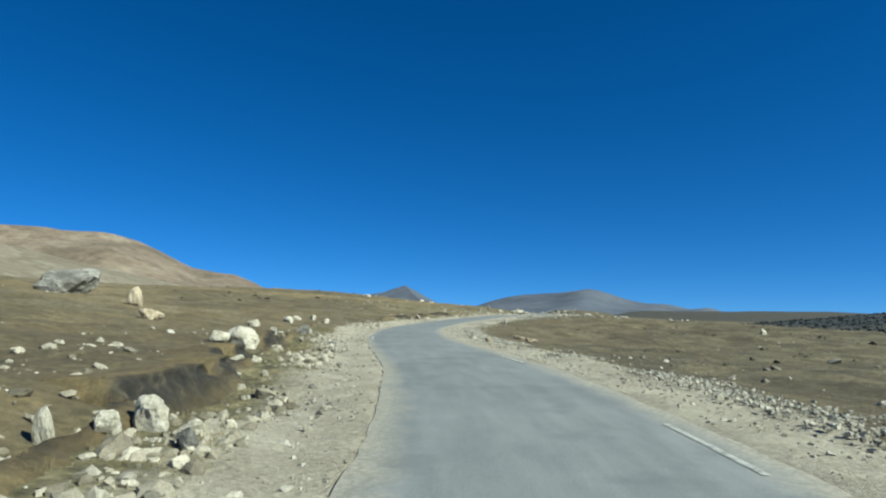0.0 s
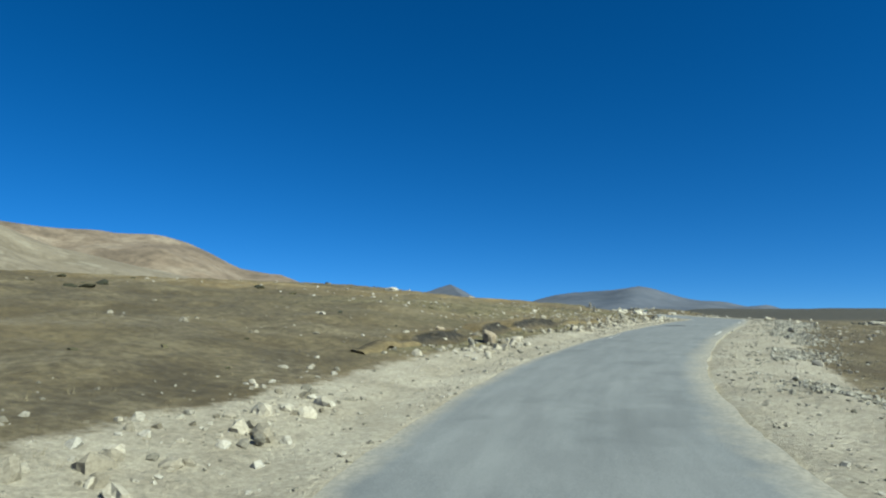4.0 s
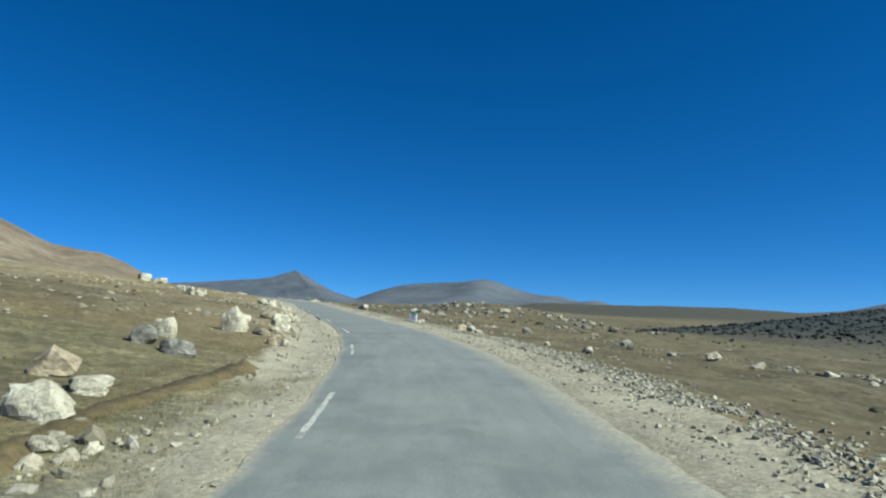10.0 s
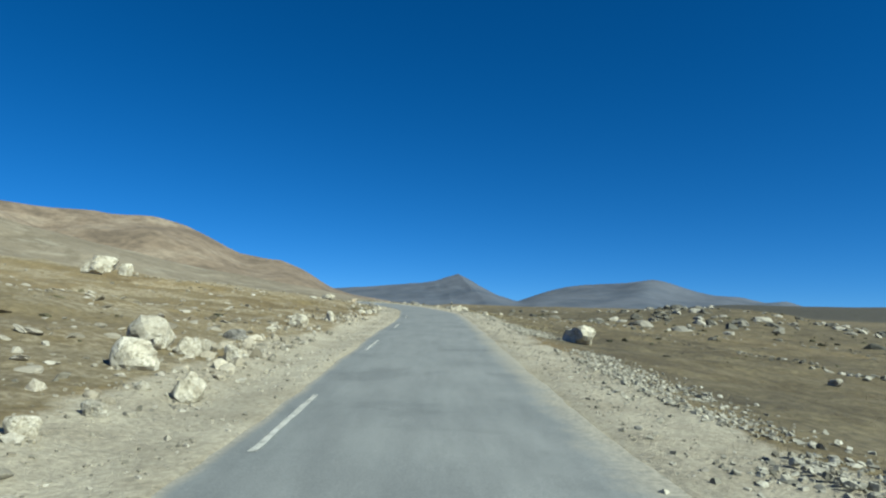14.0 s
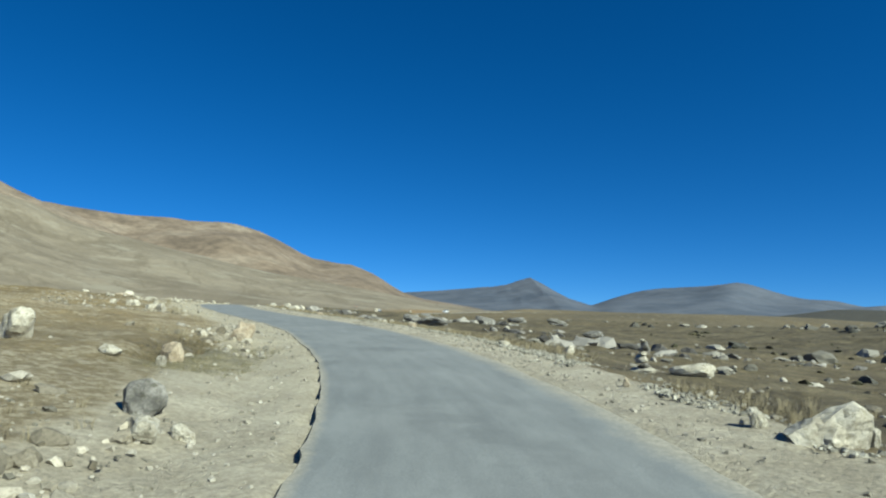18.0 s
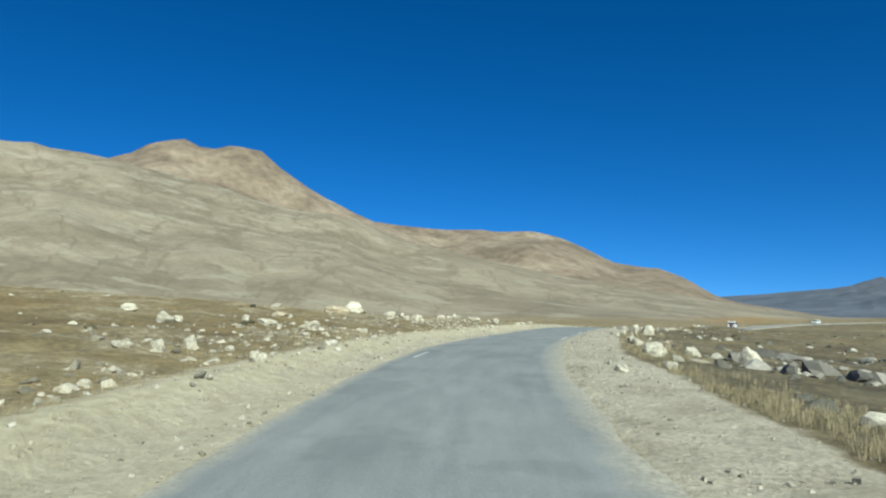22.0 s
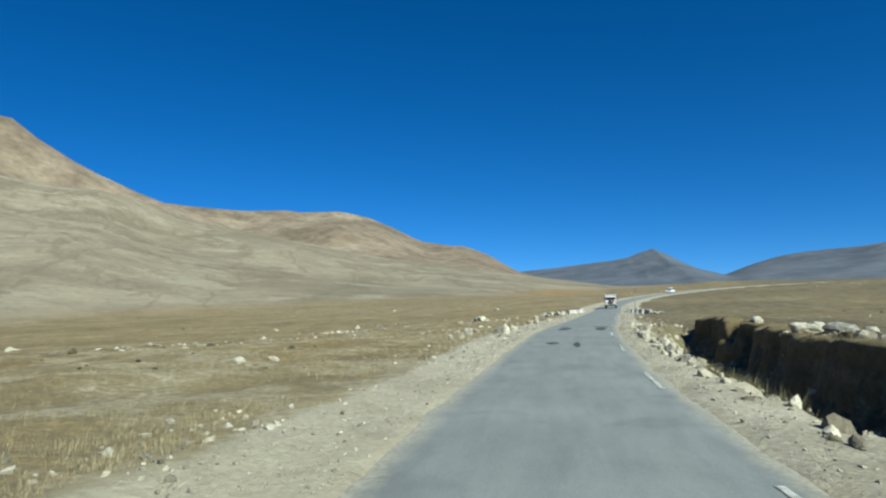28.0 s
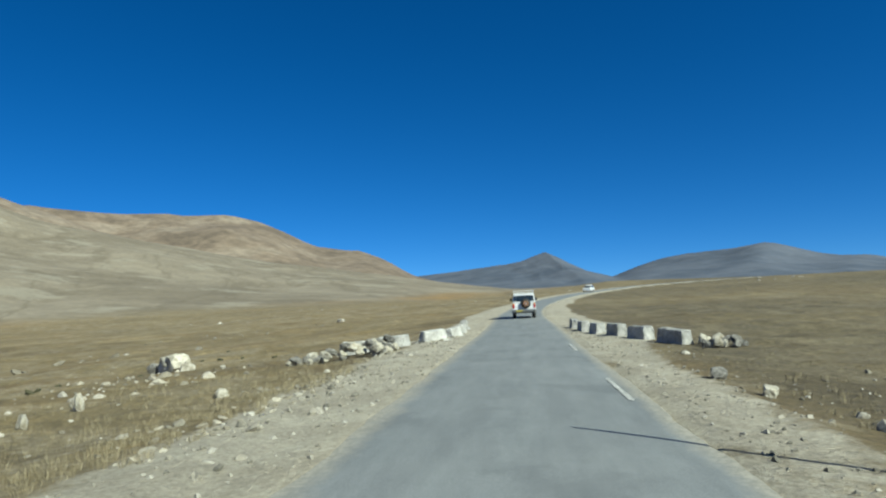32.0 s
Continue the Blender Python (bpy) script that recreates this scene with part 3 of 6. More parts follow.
def sheet(name, xs, ys, mat):
    gx, gy = np.meshgrid(xs, ys)
    x, y = gx.ravel(), gy.ravel()
    z, zone = cover(x, y)
    me = bpy.data.meshes.new(name)
    nx, ny = len(xs), len(ys)
    i = (np.arange(ny - 1)[:, None] * nx + np.arange(nx - 1)[None]).ravel()
    quads = np.stack([i, i + 1, i + 1 + nx, i + nx], 1).astype(np.int32)
    me.vertices.add(len(x))
    me.vertices.foreach_set("co", np.stack([x, y, z], 1).ravel())
    me.loops.add(quads.size)
    me.loops.foreach_set("vertex_index", quads.ravel())
    me.polygons.add(len(quads))
    me.polygons.foreach_set("loop_start", np.arange(len(quads), dtype=np.int32) * 4)
    me.polygons.foreach_set("use_smooth", np.ones(len(quads), dtype=bool))
    for key, value in zone.items():
        at = me.attributes.new(key, "FLOAT", "POINT")
        at.data.foreach_set("value", np.asarray(value, dtype=np.float32))
    me.update(calc_edges=True)
    me.materials.append(mat)
    return new(name, me)


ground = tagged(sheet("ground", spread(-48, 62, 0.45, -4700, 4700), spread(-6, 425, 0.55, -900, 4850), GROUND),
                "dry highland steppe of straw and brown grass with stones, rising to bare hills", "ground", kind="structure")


EDGE_Y = [0, 6, 17, 27, 70, 91, 102, 114, 126, 139, 152, 165, 190, 205, 218, 230, 276, 335, 388]
EDGE_LEFT = [2.2, 2.22, 2.1, 2.18, 2.05, 1.95, 2.14, 2.12, 2.24, 1.95, 1.93, 2.0, 2.1, 2.25, 1.88, 2.12, 2.14, 1.98, 2.06]


def ribbon(name, lo, hi, mat):
    """The asphalt: a thin slab with worn edges that follows the road's line."""
    s = np.arange(s_of(lo), s_of(hi), 0.3)
    cx, cy, cz, tx, ty = road_at(s)
    verts, edge, track, across, way = [], [], [], [], []
    cols = [-1, -1, -0.97, -0.92, -0.85, -0.75, -0.55, -0.3, 0, 0.3, 0.55, 0.75, 0.85, 0.92, 0.97, 1, 1]
    for c, u in enumerate(cols):
        wob = (0.26 * fractal(s + 40 * (u > 0), s * 0 + 3 * np.sign(u), 1.8, 5, 0.6) + 0.2 * fractal(s, s * 0 + 5 * np.sign(u), 9.0, 2)) * ease(0.8, 1, abs(u))
        left = np.interp(cy, EDGE_Y, EDGE_LEFT)
        off = np.where(u < 0, u * left, u * (HALF - 0.13)) + wob
        z = cz + 0.012 - 0.03 * abs(u) ** 3 + 0.012 * fractal(s, s * 0 + 9 + u, 5.0, 2)
        if c in (0, len(cols) - 1):
            z = z - 0.15
        dusty = np.interp(cy, [0, 50, 75, 235, 320, 420], [0.8, 0.5, 0.22, 0.25, 0.55, 0.7]) if u < 0 else np.interp(cy, [0, 270, 330], [0.95, 0.9, 0.5])
        verts.append(np.stack([cx + ty * off, cy - tx * off, z], 1))
        edge.append(1 - np.clip((1 - abs(u)) * HALF / dusty, 0, 1))
        track.append(np.full(len(s), math.exp(-((abs(u) - 0.42) / 0.16) ** 2)))
        across.append(np.full(len(s), u * HALF))
        way.append(s)
    n = len(s)
    v = np.concatenate(verts)
    faces = [(c * n + k, c * n + k + 1, (c + 1) * n + k + 1, (c + 1) * n + k) for c in range(len(cols) - 1) for k in range(n - 1)]
    me = bpy.data.meshes.new(name)
    me.from_pydata(v.tolist(), [], faces)
    for key, value in (("edge", edge), ("track", track), ("across", across), ("along", way)):
        at = me.attributes.new(key, "FLOAT", "POINT")
        at.data.foreach_set("value", np.concatenate(value).astype(np.float32))
    me.materials.append(mat)
    me.flip_normals()
    return new(name, me)


road = tagged(ribbon("road", -24, 625, ASPHALT), "narrow grey asphalt road with worn broken edges and dusty shoulders", "road", kind="structure")


def sod_bank(name, s, lip, out, stands, tall, label):
    """A cut turf edge over a ditch: grass on top, peat darkened for undercut shade below the lip. out: +1 where the
    ditch lies to the right.
    """
    cx, cy, cz, tx, ty = road_at(s)
    at = lambda d: (cx + ty * (lip + out * d), cy - tx * (lip + out * d))
    top = cover(*at(-0.9))[0]
    fall = np.clip(top - cz + 0.15 if tall < 1 else tall, 0.1, tall) * (0.35 + 0.65 * stands)
    crest = 0.05 * stands - 0.7 * (1 - ease(0.2, 0.6, stands)) + 0.1 * fractal(s, s * 0 + 2, 0.9, 3)
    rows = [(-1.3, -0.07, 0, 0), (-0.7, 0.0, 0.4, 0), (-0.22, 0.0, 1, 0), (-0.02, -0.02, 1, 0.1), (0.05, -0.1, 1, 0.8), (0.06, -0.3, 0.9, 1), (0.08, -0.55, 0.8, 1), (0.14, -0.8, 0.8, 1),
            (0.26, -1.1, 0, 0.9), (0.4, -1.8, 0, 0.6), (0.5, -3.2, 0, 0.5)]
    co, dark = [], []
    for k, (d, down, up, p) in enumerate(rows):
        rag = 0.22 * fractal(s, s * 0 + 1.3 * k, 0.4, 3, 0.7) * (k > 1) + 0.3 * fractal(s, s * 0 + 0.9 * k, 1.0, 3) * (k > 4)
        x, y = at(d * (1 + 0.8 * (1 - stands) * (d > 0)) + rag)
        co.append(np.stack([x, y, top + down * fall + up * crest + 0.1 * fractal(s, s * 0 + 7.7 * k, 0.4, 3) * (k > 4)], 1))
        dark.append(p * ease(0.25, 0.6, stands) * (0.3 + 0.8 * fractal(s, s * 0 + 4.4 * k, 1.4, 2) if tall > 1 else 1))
    n, co = len(s), np.concatenate(co)
    i = (np.arange(len(rows) - 1)[:, None] * n + np.arange(n - 1)[None]).ravel()
    me = bpy.data.meshes.new(name)
    me.from_pydata(co.tolist(), [], np.stack([i, i + 1, i + 1 + n, i + n], 1).tolist())
    me.attributes.new("peat_shade", "FLOAT", "POINT").data.foreach_set("value", np.concatenate(dark).astype(np.float32))
    me.attributes.new("heath", "FLOAT", "POINT").data.foreach_set("value", np.full(len(co), 0.35, dtype=np.float32))
    me.polygons.foreach_set("use_smooth", np.ones(len(me.polygons), dtype=bool))
    me.materials.append(GROUND)
    return tagged(new(name, me), label, "turf bank", kind="structure")


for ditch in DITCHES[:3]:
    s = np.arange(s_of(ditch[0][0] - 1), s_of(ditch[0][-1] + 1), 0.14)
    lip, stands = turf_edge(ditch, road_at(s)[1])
    sod_bank("turf_bank", s, lip, 1, stands, ditch[4], "ragged turf edge over a peaty ditch side darkened for undercut shade")
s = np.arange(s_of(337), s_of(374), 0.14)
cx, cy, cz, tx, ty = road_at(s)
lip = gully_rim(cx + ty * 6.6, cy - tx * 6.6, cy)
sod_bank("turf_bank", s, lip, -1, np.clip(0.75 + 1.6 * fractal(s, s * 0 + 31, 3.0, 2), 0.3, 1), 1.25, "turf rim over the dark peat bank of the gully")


# ---- helpers for things ----
def mesh_of(name, bm, mat, smooth=False):
    me = bpy.data.meshes.new(name)
    bm.to_mesh(me)
    bm.free()
    me.materials.append(mat)
    if smooth:
        me.polygons.foreach_set("use_smooth", np.ones(len(me.polygons), dtype=bool))
    return me


def part(name, bm, mat, parent, label="", smooth=False):
    ob = new(name, mesh_of(name, bm, mat, smooth))
    ob.parent = parent
    if label:
        tagged(ob, label)
    return ob


def box(bm, x0, x1, y0, y1, z0, z1, bevel=0.0, taper=0.0):
    made = bmesh.ops.create_cube(bm, size=1.0)["verts"]
    for v in made:
        top = v.co.z > 0
        k = 1 - taper if top else 1
        v.co = Vector(((x0 + x1) / 2 + v.co.x * (x1 - x0) * k, (y0 + y1) / 2 + v.co.y * (y1 - y0) * k, z1 if top else z0))
    if bevel:
        edges = list({e for v in made for e in v.link_edges})
        bmesh.ops.bevel(bm, geom=edges, offset=bevel, segments=2, affect="EDGES", profile=0.6)
    return bm


def cylinder(bm, p, q, r0, r1=None, n=12):
    p, q = Vector(p), Vector(q)
    turn = (q - p).to_track_quat("Z", "Y").to_matrix().to_4x4()
    bmesh.ops.create_cone(bm, cap_ends=True, segments=n, radius1=r0, radius2=r0 if r1 is None else r1, depth=(q - p).length,
                          matrix=Matrix.Translation((p + q) / 2) @ turn)
    return bm


# ---- rock ----
def make_rock(name, stops, lichen):
    m = material(name, 0.92)
    oi = m.node_tree.nodes.new("ShaderNodeObjectInfo")
    base = ramp(m, grain(m, 2.2, 8.0, 0.7), stops)
    specks = ramp(m, grain(m, 24.0, 5.0, 0.8), [(0.34, (0.5, 0.48, 0.44)), (0.6, (1, 1, 1))])
    col = mix(m, 0.4, base, specks, "MULTIPLY")
    spots = ramp(m, grain(m, 5.0, 6.0, 0.75), [(0.56, (0, 0, 0)), (0.68, (0.8, 0.8, 0.8))])
    col = mix(m, spots, col, lichen)
    value = m.node_tree.nodes.new("ShaderNodeHueSaturation")
    link(m, col, value.inputs["Color"])
    link(m, math_node(m, "ADD", math_node(m, "MULTIPLY", oi.outputs["Random"], 0.35), 0.82), value.inputs["Value"])
    link(m, value.outputs[0], principled(m).inputs["Base Color"])
    bump(m, math_node(m, "ADD", math_node(m, "MULTIPLY", grain(m, 14.0, 8.0, 0.75), 0.3), grain(m, 3.0, 4.0)), 0.8, 0.12)
    return m


ROCKS = [make_rock("pale granite", [(0.3, (0.34, 0.305, 0.235)), (0.5, (0.49, 0.455, 0.37)), (0.7, (0.61, 0.575, 0.495))], (0.2, 0.178, 0.125)),
         make_rock("tan sandstone", [(0.3, (0.27, 0.215, 0.145)), (0.5, (0.41, 0.34, 0.245)), (0.7, (0.53, 0.455, 0.345))], (0.22, 0.19, 0.13)),
         make_rock("lichened grey rock", [(0.3, (0.10, 0.095, 0.085)), (0.5, (0.20, 0.19, 0.17)), (0.7, (0.36, 0.345, 0.315))], (0.09, 0.085, 0.06))]


def rock_shape(seed, cuts, rough, detail=3):
    """A unit boulder: a sphere cut by planes to blunt facets, with a rough skin, resting at z 0."""
    rng = np.random.RandomState(seed)
    bm = bmesh.new()
    bmesh.ops.create_icosphere(bm, subdivisions=detail, radius=1.0)
    d = np.array([v.co for v in bm.verts])
    d /= np.linalg.norm(d, axis=1)[:, None]
    n = rng.normal(size=(cuts, 3))
    n /= np.linalg.norm(n, axis=1)[:, None]
    c = rng.uniform(0.45, 0.85, cuts)
    dots = d @ n.T
    r = np.where(dots > 0.05, c / np.maximum(dots, 0.05), 9).min(1)
    r = np.minimum(r, 1.15)
    off = Vector((seed * 3.1, seed * 1.7, 0))
    for v, k, dv in zip(bm.verts, r, d):
        p = Vector(dv * k)
        p += p.normalized() * rough * ((noise.fractal(p * 1.7 + off, 0.9, 2.1, 5) * 0.9 - 0.5 * max(0.0, 0.5 - 5 * abs(noise.noise(p * 1.3 + off)))))
        v.co = p
    co = np.array([v.co for v in bm.verts])
    lo, hi = co.min(0), co.max(0)
    for v in bm.verts:
        v.co = Vector(((v.co[k] - (lo[k] + hi[k]) / 2) / (hi[k] - lo[k]) for k in range(3)))
        v.co.z += 0.5
    return bm


ROCK_MESHES = {}
for tone in range(3):
    ROCK_MESHES[tone] = [mesh_of("boulder", rock_shape(30 * tone + k, 7 + k // 2, 0.09 + 0.035 * (k % 3)), ROCKS[tone]) for k in range(9)]
TONES = ["pale granite boulder", "tan weathered sandstone boulder", "lichened dark grey boulder"]
RNG2 = np.random.RandomState(11)


def boulders(rows):
    """Boulders beside the road: x, y, width, height, kind of stone."""
    rows = np.array(rows)
    z, _ = cover(rows[:, 0], rows[:, 1])
    _, across, _ = road_coords(rows[:, 0], rows[:, 1])
    for (x, y, w, h, tone), base, off in zip(rows, z, across):
        ob = new("boulder", ROCK_MESHES[int(tone)][RNG2.randint(9)])
        wide = w * RNG2.uniform(0.84, 0.96)
        ob.matrix_world = pose(x, y, base - 0.36 * h, RNG2.uniform(-8, 8), RNG2.uniform(-8, 8), RNG2.choice([0, 180]) + RNG2.uniform(-25, 25))
        ob.scale = (wide, w * RNG2.uniform(0.62, 0.9), h * 1.32)
        size = "big" if w > 0.9 else "small" if w < 0.4 else "mid-sized"
        where = "on the gravel verge" if abs(off) < 4.2 else "half sunk in dry turf" if abs(off) < 12 else "out on the grassy plain"
        tagged(ob, f"{size} {TONES[int(tone)]} {where}", "boulder", "boulders beside the road")


# the boulders that stand out along the way, south to north
boulders([
    (-3.4, 6.7, 0.23, 0.38, 0), (-2.2, 6.9, 0.32, 0.22, 2), (-3.1, 7.2, 0.52, 0.29, 0), (-2.3, 7.5, 0.41, 0.19, 0), (-2.8, 7.7, 0.54, 0.36, 0),
    (-3.6, 13.3, 0.40, 0.14, 0), (-2.8, 13.9, 0.20, 0.16, 0), (-3.6, 14.7, 0.41, 0.16, 0), (-3.3, 15.3, 0.28, 0.21, 0), (-4.4, 18.6, 0.95, 0.56, 0), (-4.95, 18.5, 0.6, 0.36, 0), (-3.8, 20.4, 0.44, 0.34, 0),
    (-2.4, 22.9, 0.22, 0.20, 0), (-2.6, 25.2, 0.35, 0.14, 2), (-9.4, 25.4, 0.97, 0.43, 1), (-5.0, 26.3, 0.32, 0.32, 0), (-4.9, 27.2, 0.28, 0.13, 0),
    (-5.2, 27.6, 0.21, 0.21, 0), (-4.5, 30.9, 0.63, 0.42, 2), (-7.0, 31.7, 0.62, 0.34, 0), (-14.5, 36.7, 0.95, 1.09, 1)])
boulders([
    (-6.5, 38.6, 0.66, 0.37, 0), (-20.1, 40.3, 3.69, 1.75, 2), (-5.1, 45.0, 0.46, 0.31, 0), (-7.1, 45.3, 0.66, 0.26, 0), (-6.2, 46.3, 0.41, 0.38, 0),
    (-1.0, 62.5, 0.23, 0.15, 0), (-0.7, 62.6, 0.13, 0.21, 0), (0.1, 62.8, 0.32, 0.16, 0), (1.0, 63.0, 0.23, 0.31, 0), (2.4, 63.5, 0.21, 0.12, 0),
    (1.6, 63.7, 0.53, 0.45, 1), (-0.3, 63.9, 0.29, 0.14, 0), (2.7, 64.3, 0.13, 0.18, 0), (-0.0, 64.3, 0.35, 0.19, 1), (2.1, 68.0, 0.42, 0.29, 0),
    (12.6, 83.6, 0.46, 0.28, 0), (13.4, 84.3, 0.20, 0.16, 0), (13.8, 85.8, 0.40, 0.34, 2), (14.3, 86.2, 0.45, 0.34, 0)])
boulders([
    (22.1, 87.8, 0.61, 0.28, 0), (24.2, 88.9, 0.14, 0.26, 0), (15.9, 90.1, 0.19, 0.30, 0), (15.6, 90.2, 0.38, 0.22, 0), (10.9, 90.5, 0.34, 0.13, 0),
    (24.0, 90.8, 0.26, 0.18, 1), (17.0, 92.1, 0.41, 0.22, 0), (16.4, 92.2, 0.34, 0.17, 0), (17.0, 93.0, 0.22, 0.14, 2), (17.7, 93.5, 0.50, 0.24, 0),
    (17.4, 94.1, 0.43, 0.19, 0), (18.1, 96.4, 0.48, 0.26, 0), (14.8, 98.0, 0.84, 0.36, 0), (13.4, 101.8, 0.23, 0.65, 2), (17.8, 103.9, 0.65, 0.28, 0),
    (20.8, 106.0, 0.61, 0.31, 0), (19.7, 109.8, 1.18, 0.56, 0), (22.3, 110.2, 0.57, 0.27, 0), (22.8, 115.3, 0.31, 0.15, 0)])
boulders([
    (22.4, 116.5, 0.84, 0.42, 0), (22.4, 118.1, 0.64, 0.22, 0), (21.6, 119.3, 0.92, 0.44, 1), (22.7, 122.9, 0.98, 0.30, 2), (21.8, 123.8, 0.78, 0.40, 2),
    (21.9, 126.0, 0.55, 0.49, 0), (24.4, 127.2, 0.31, 0.25, 1), (24.7, 127.2, 0.43, 0.22, 0), (23.9, 129.7, 0.42, 0.25, 2), (24.1, 130.1, 0.30, 0.24, 1),
    (23.1, 130.3, 1.00, 0.82, 0), (24.3, 132.4, 0.23, 0.23, 0), (23.1, 132.8, 0.92, 0.50, 0), (24.5, 132.8, 0.75, 0.67, 0), (25.0, 133.0, 0.24, 0.19, 0),
    (33.1, 140.6, 0.78, 0.34, 1), (24.6, 141.8, 1.15, 0.52, 1), (23.7, 141.9, 0.85, 0.46, 1), (24.2, 141.5, 0.7, 0.3, 2), (24.6, 144.5, 0.52, 0.43, 0), (25.1, 144.7, 0.29, 0.31, 0)])
boulders([
    # dark boulder at (42.2, 156.2) stands in for a low cushion bush
    (24.2, 144.7, 0.32, 0.23, 2), (24.9, 146.5, 0.24, 0.18, 0), (32.3, 147.2, 0.57, 0.23, 0), (42.2, 156.2, 0.93, 0.51, 2), (19.3, 161.7, 0.31, 0.15, 0),
    (16.9, 163.0, 0.83, 0.66, 0), (17.6, 164.4, 1.14, 0.46, 0), (24.0, 165.7, 0.33, 0.20, 0), (24.1, 166.8, 0.37, 0.18, 0), (23.8, 168.5, 0.26, 0.13, 0),
    (24.4, 168.6, 0.53, 0.36, 0), (15.2, 169.5, 1.00, 0.47, 0), (16.6, 169.7, 0.50, 0.46, 0), (22.9, 170.0, 0.80, 0.51, 0), (17.0, 170.0, 0.60, 0.47, 0),
    (22.3, 172.0, 0.42, 0.24, 0), (22.9, 172.1, 0.59, 0.35, 0), (23.7, 172.3, 0.47, 0.33, 0), (22.0, 172.4, 1.02, 0.62, 0)])
boulders([
    (22.9, 172.9, 0.37, 0.28, 0), (22.6, 175.8, 0.67, 0.27, 2), (22.6, 178.8, 0.35, 0.17, 0), (22.5, 182.5, 0.82, 0.45, 0), (32.5, 183.9, 1.40, 0.70, 0),
    (22.6, 187.7, 0.60, 0.46, 0), (8.8, 193.6, 1.37, 0.66, 0), (8.6, 197.2, 1.10, 0.73, 0), (5.7, 199.9, 2.00, 1.04, 0), (21.7, 202.9, 0.16, 0.13, 0),
    (22.3, 204.9, 0.42, 0.32, 0), (20.4, 207.5, 0.28, 0.24, 0), (21.5, 211.3, 0.25, 0.22, 0), (20.9, 217.6, 0.51, 0.25, 0), (21.1, 218.0, 0.30, 0.20, 0),
    (20.3, 218.6, 0.62, 0.40, 2), (16.4, 219.0, 0.97, 0.52, 0), (15.8, 219.1, 0.54, 0.39, 2), (28.0, 219.5, 0.99, 0.52, 0)])
boulders([
    (28.6, 219.7, 0.16, 0.24, 0), (27.5, 220.2, 0.24, 0.24, 0), (17.6, 221.9, 0.44, 0.17, 0), (15.6, 222.0, 0.78, 0.59, 0), (18.4, 222.1, 0.21, 0.19, 0),
    (17.9, 223.3, 0.49, 0.39, 1), (26.4, 223.6, 0.16, 0.19, 1), (28.5, 227.5, 1.29, 0.29, 0), (17.3, 228.0, 0.34, 0.13, 0), (17.0, 228.4, 0.70, 0.52, 1),
    (25.8, 230.7, 0.37, 0.28, 0), (8.6, 241.9, 0.38, 0.15, 0), (7.8, 241.9, 0.41, 0.22, 0), (5.8, 242.1, 0.55, 0.35, 0), (6.4, 242.2, 0.56, 0.45, 0),
    (17.4, 244.2, 0.28, 0.20, 0), (17.0, 244.7, 0.25, 0.17, 0), (18.2, 246.6, 0.46, 0.25, 0), (17.2, 246.8, 0.29, 0.18, 0)])
boulders([
    (-0.2, 248.0, 0.47, 0.34, 0), (16.8, 248.2, 0.34, 0.09, 0), (18.1, 248.6, 0.35, 0.14, 0), (1.8, 249.0, 0.54, 0.25, 0), (0.2, 249.0, 0.57, 0.42, 0),
    (15.5, 249.6, 1.65, 0.26, 2), (0.2, 249.8, 0.49, 0.39, 0), (10.9, 253.4, 0.50, 0.20, 1), (18.4, 254.5, 2.53, 0.57, 2), (16.6, 256.9, 1.60, 0.60, 2),
    (15.2, 260.6, 0.27, 0.22, 0), (6.0, 262.0, 1.01, 0.45, 0), (12.5, 262.1, 0.47, 0.33, 0), (-5.2, 264.4, 0.14, 0.10, 0), (-9.7, 265.6, 0.44, 0.13, 0),
    (-9.4, 266.3, 0.33, 0.27, 0), (-6.6, 266.5, 0.36, 0.20, 0), (-9.8, 267.3, 0.33, 0.33, 0), (-9.4, 268.1, 0.29, 0.12, 0)])
boulders([
    (-16.2, 270.9, 0.72, 0.40, 0), (-16.1, 271.3, 0.45, 0.22, 0), (-19.2, 271.4, 0.92, 0.25, 0), (-1.3, 271.9, 0.35, 0.20, 0), (-2.0, 273.3, 0.25, 0.13, 0),
    (-12.4, 273.5, 0.42, 0.13, 0), (-15.8, 274.9, 0.79, 0.24, 0), (-17.5, 275.3, 0.46, 0.21, 0), (-15.3, 276.7, 0.82, 0.33, 0), (-13.8, 278.0, 0.41, 0.20, 0),
    (-2.5, 278.7, 0.93, 0.47, 0), (-19.9, 279.2, 0.99, 0.25, 1), (-0.1, 281.0, 0.76, 0.59, 0), (-3.7, 281.8, 0.43, 0.29, 1), (-2.2, 282.4, 0.56, 0.35, 0),
    (-3.6, 283.9, 0.57, 0.43, 1), (-4.9, 285.0, 0.69, 0.31, 0), (-5.3, 285.2, 0.53, 0.35, 0), (-14.7, 286.5, 0.36, 0.15, 0)])
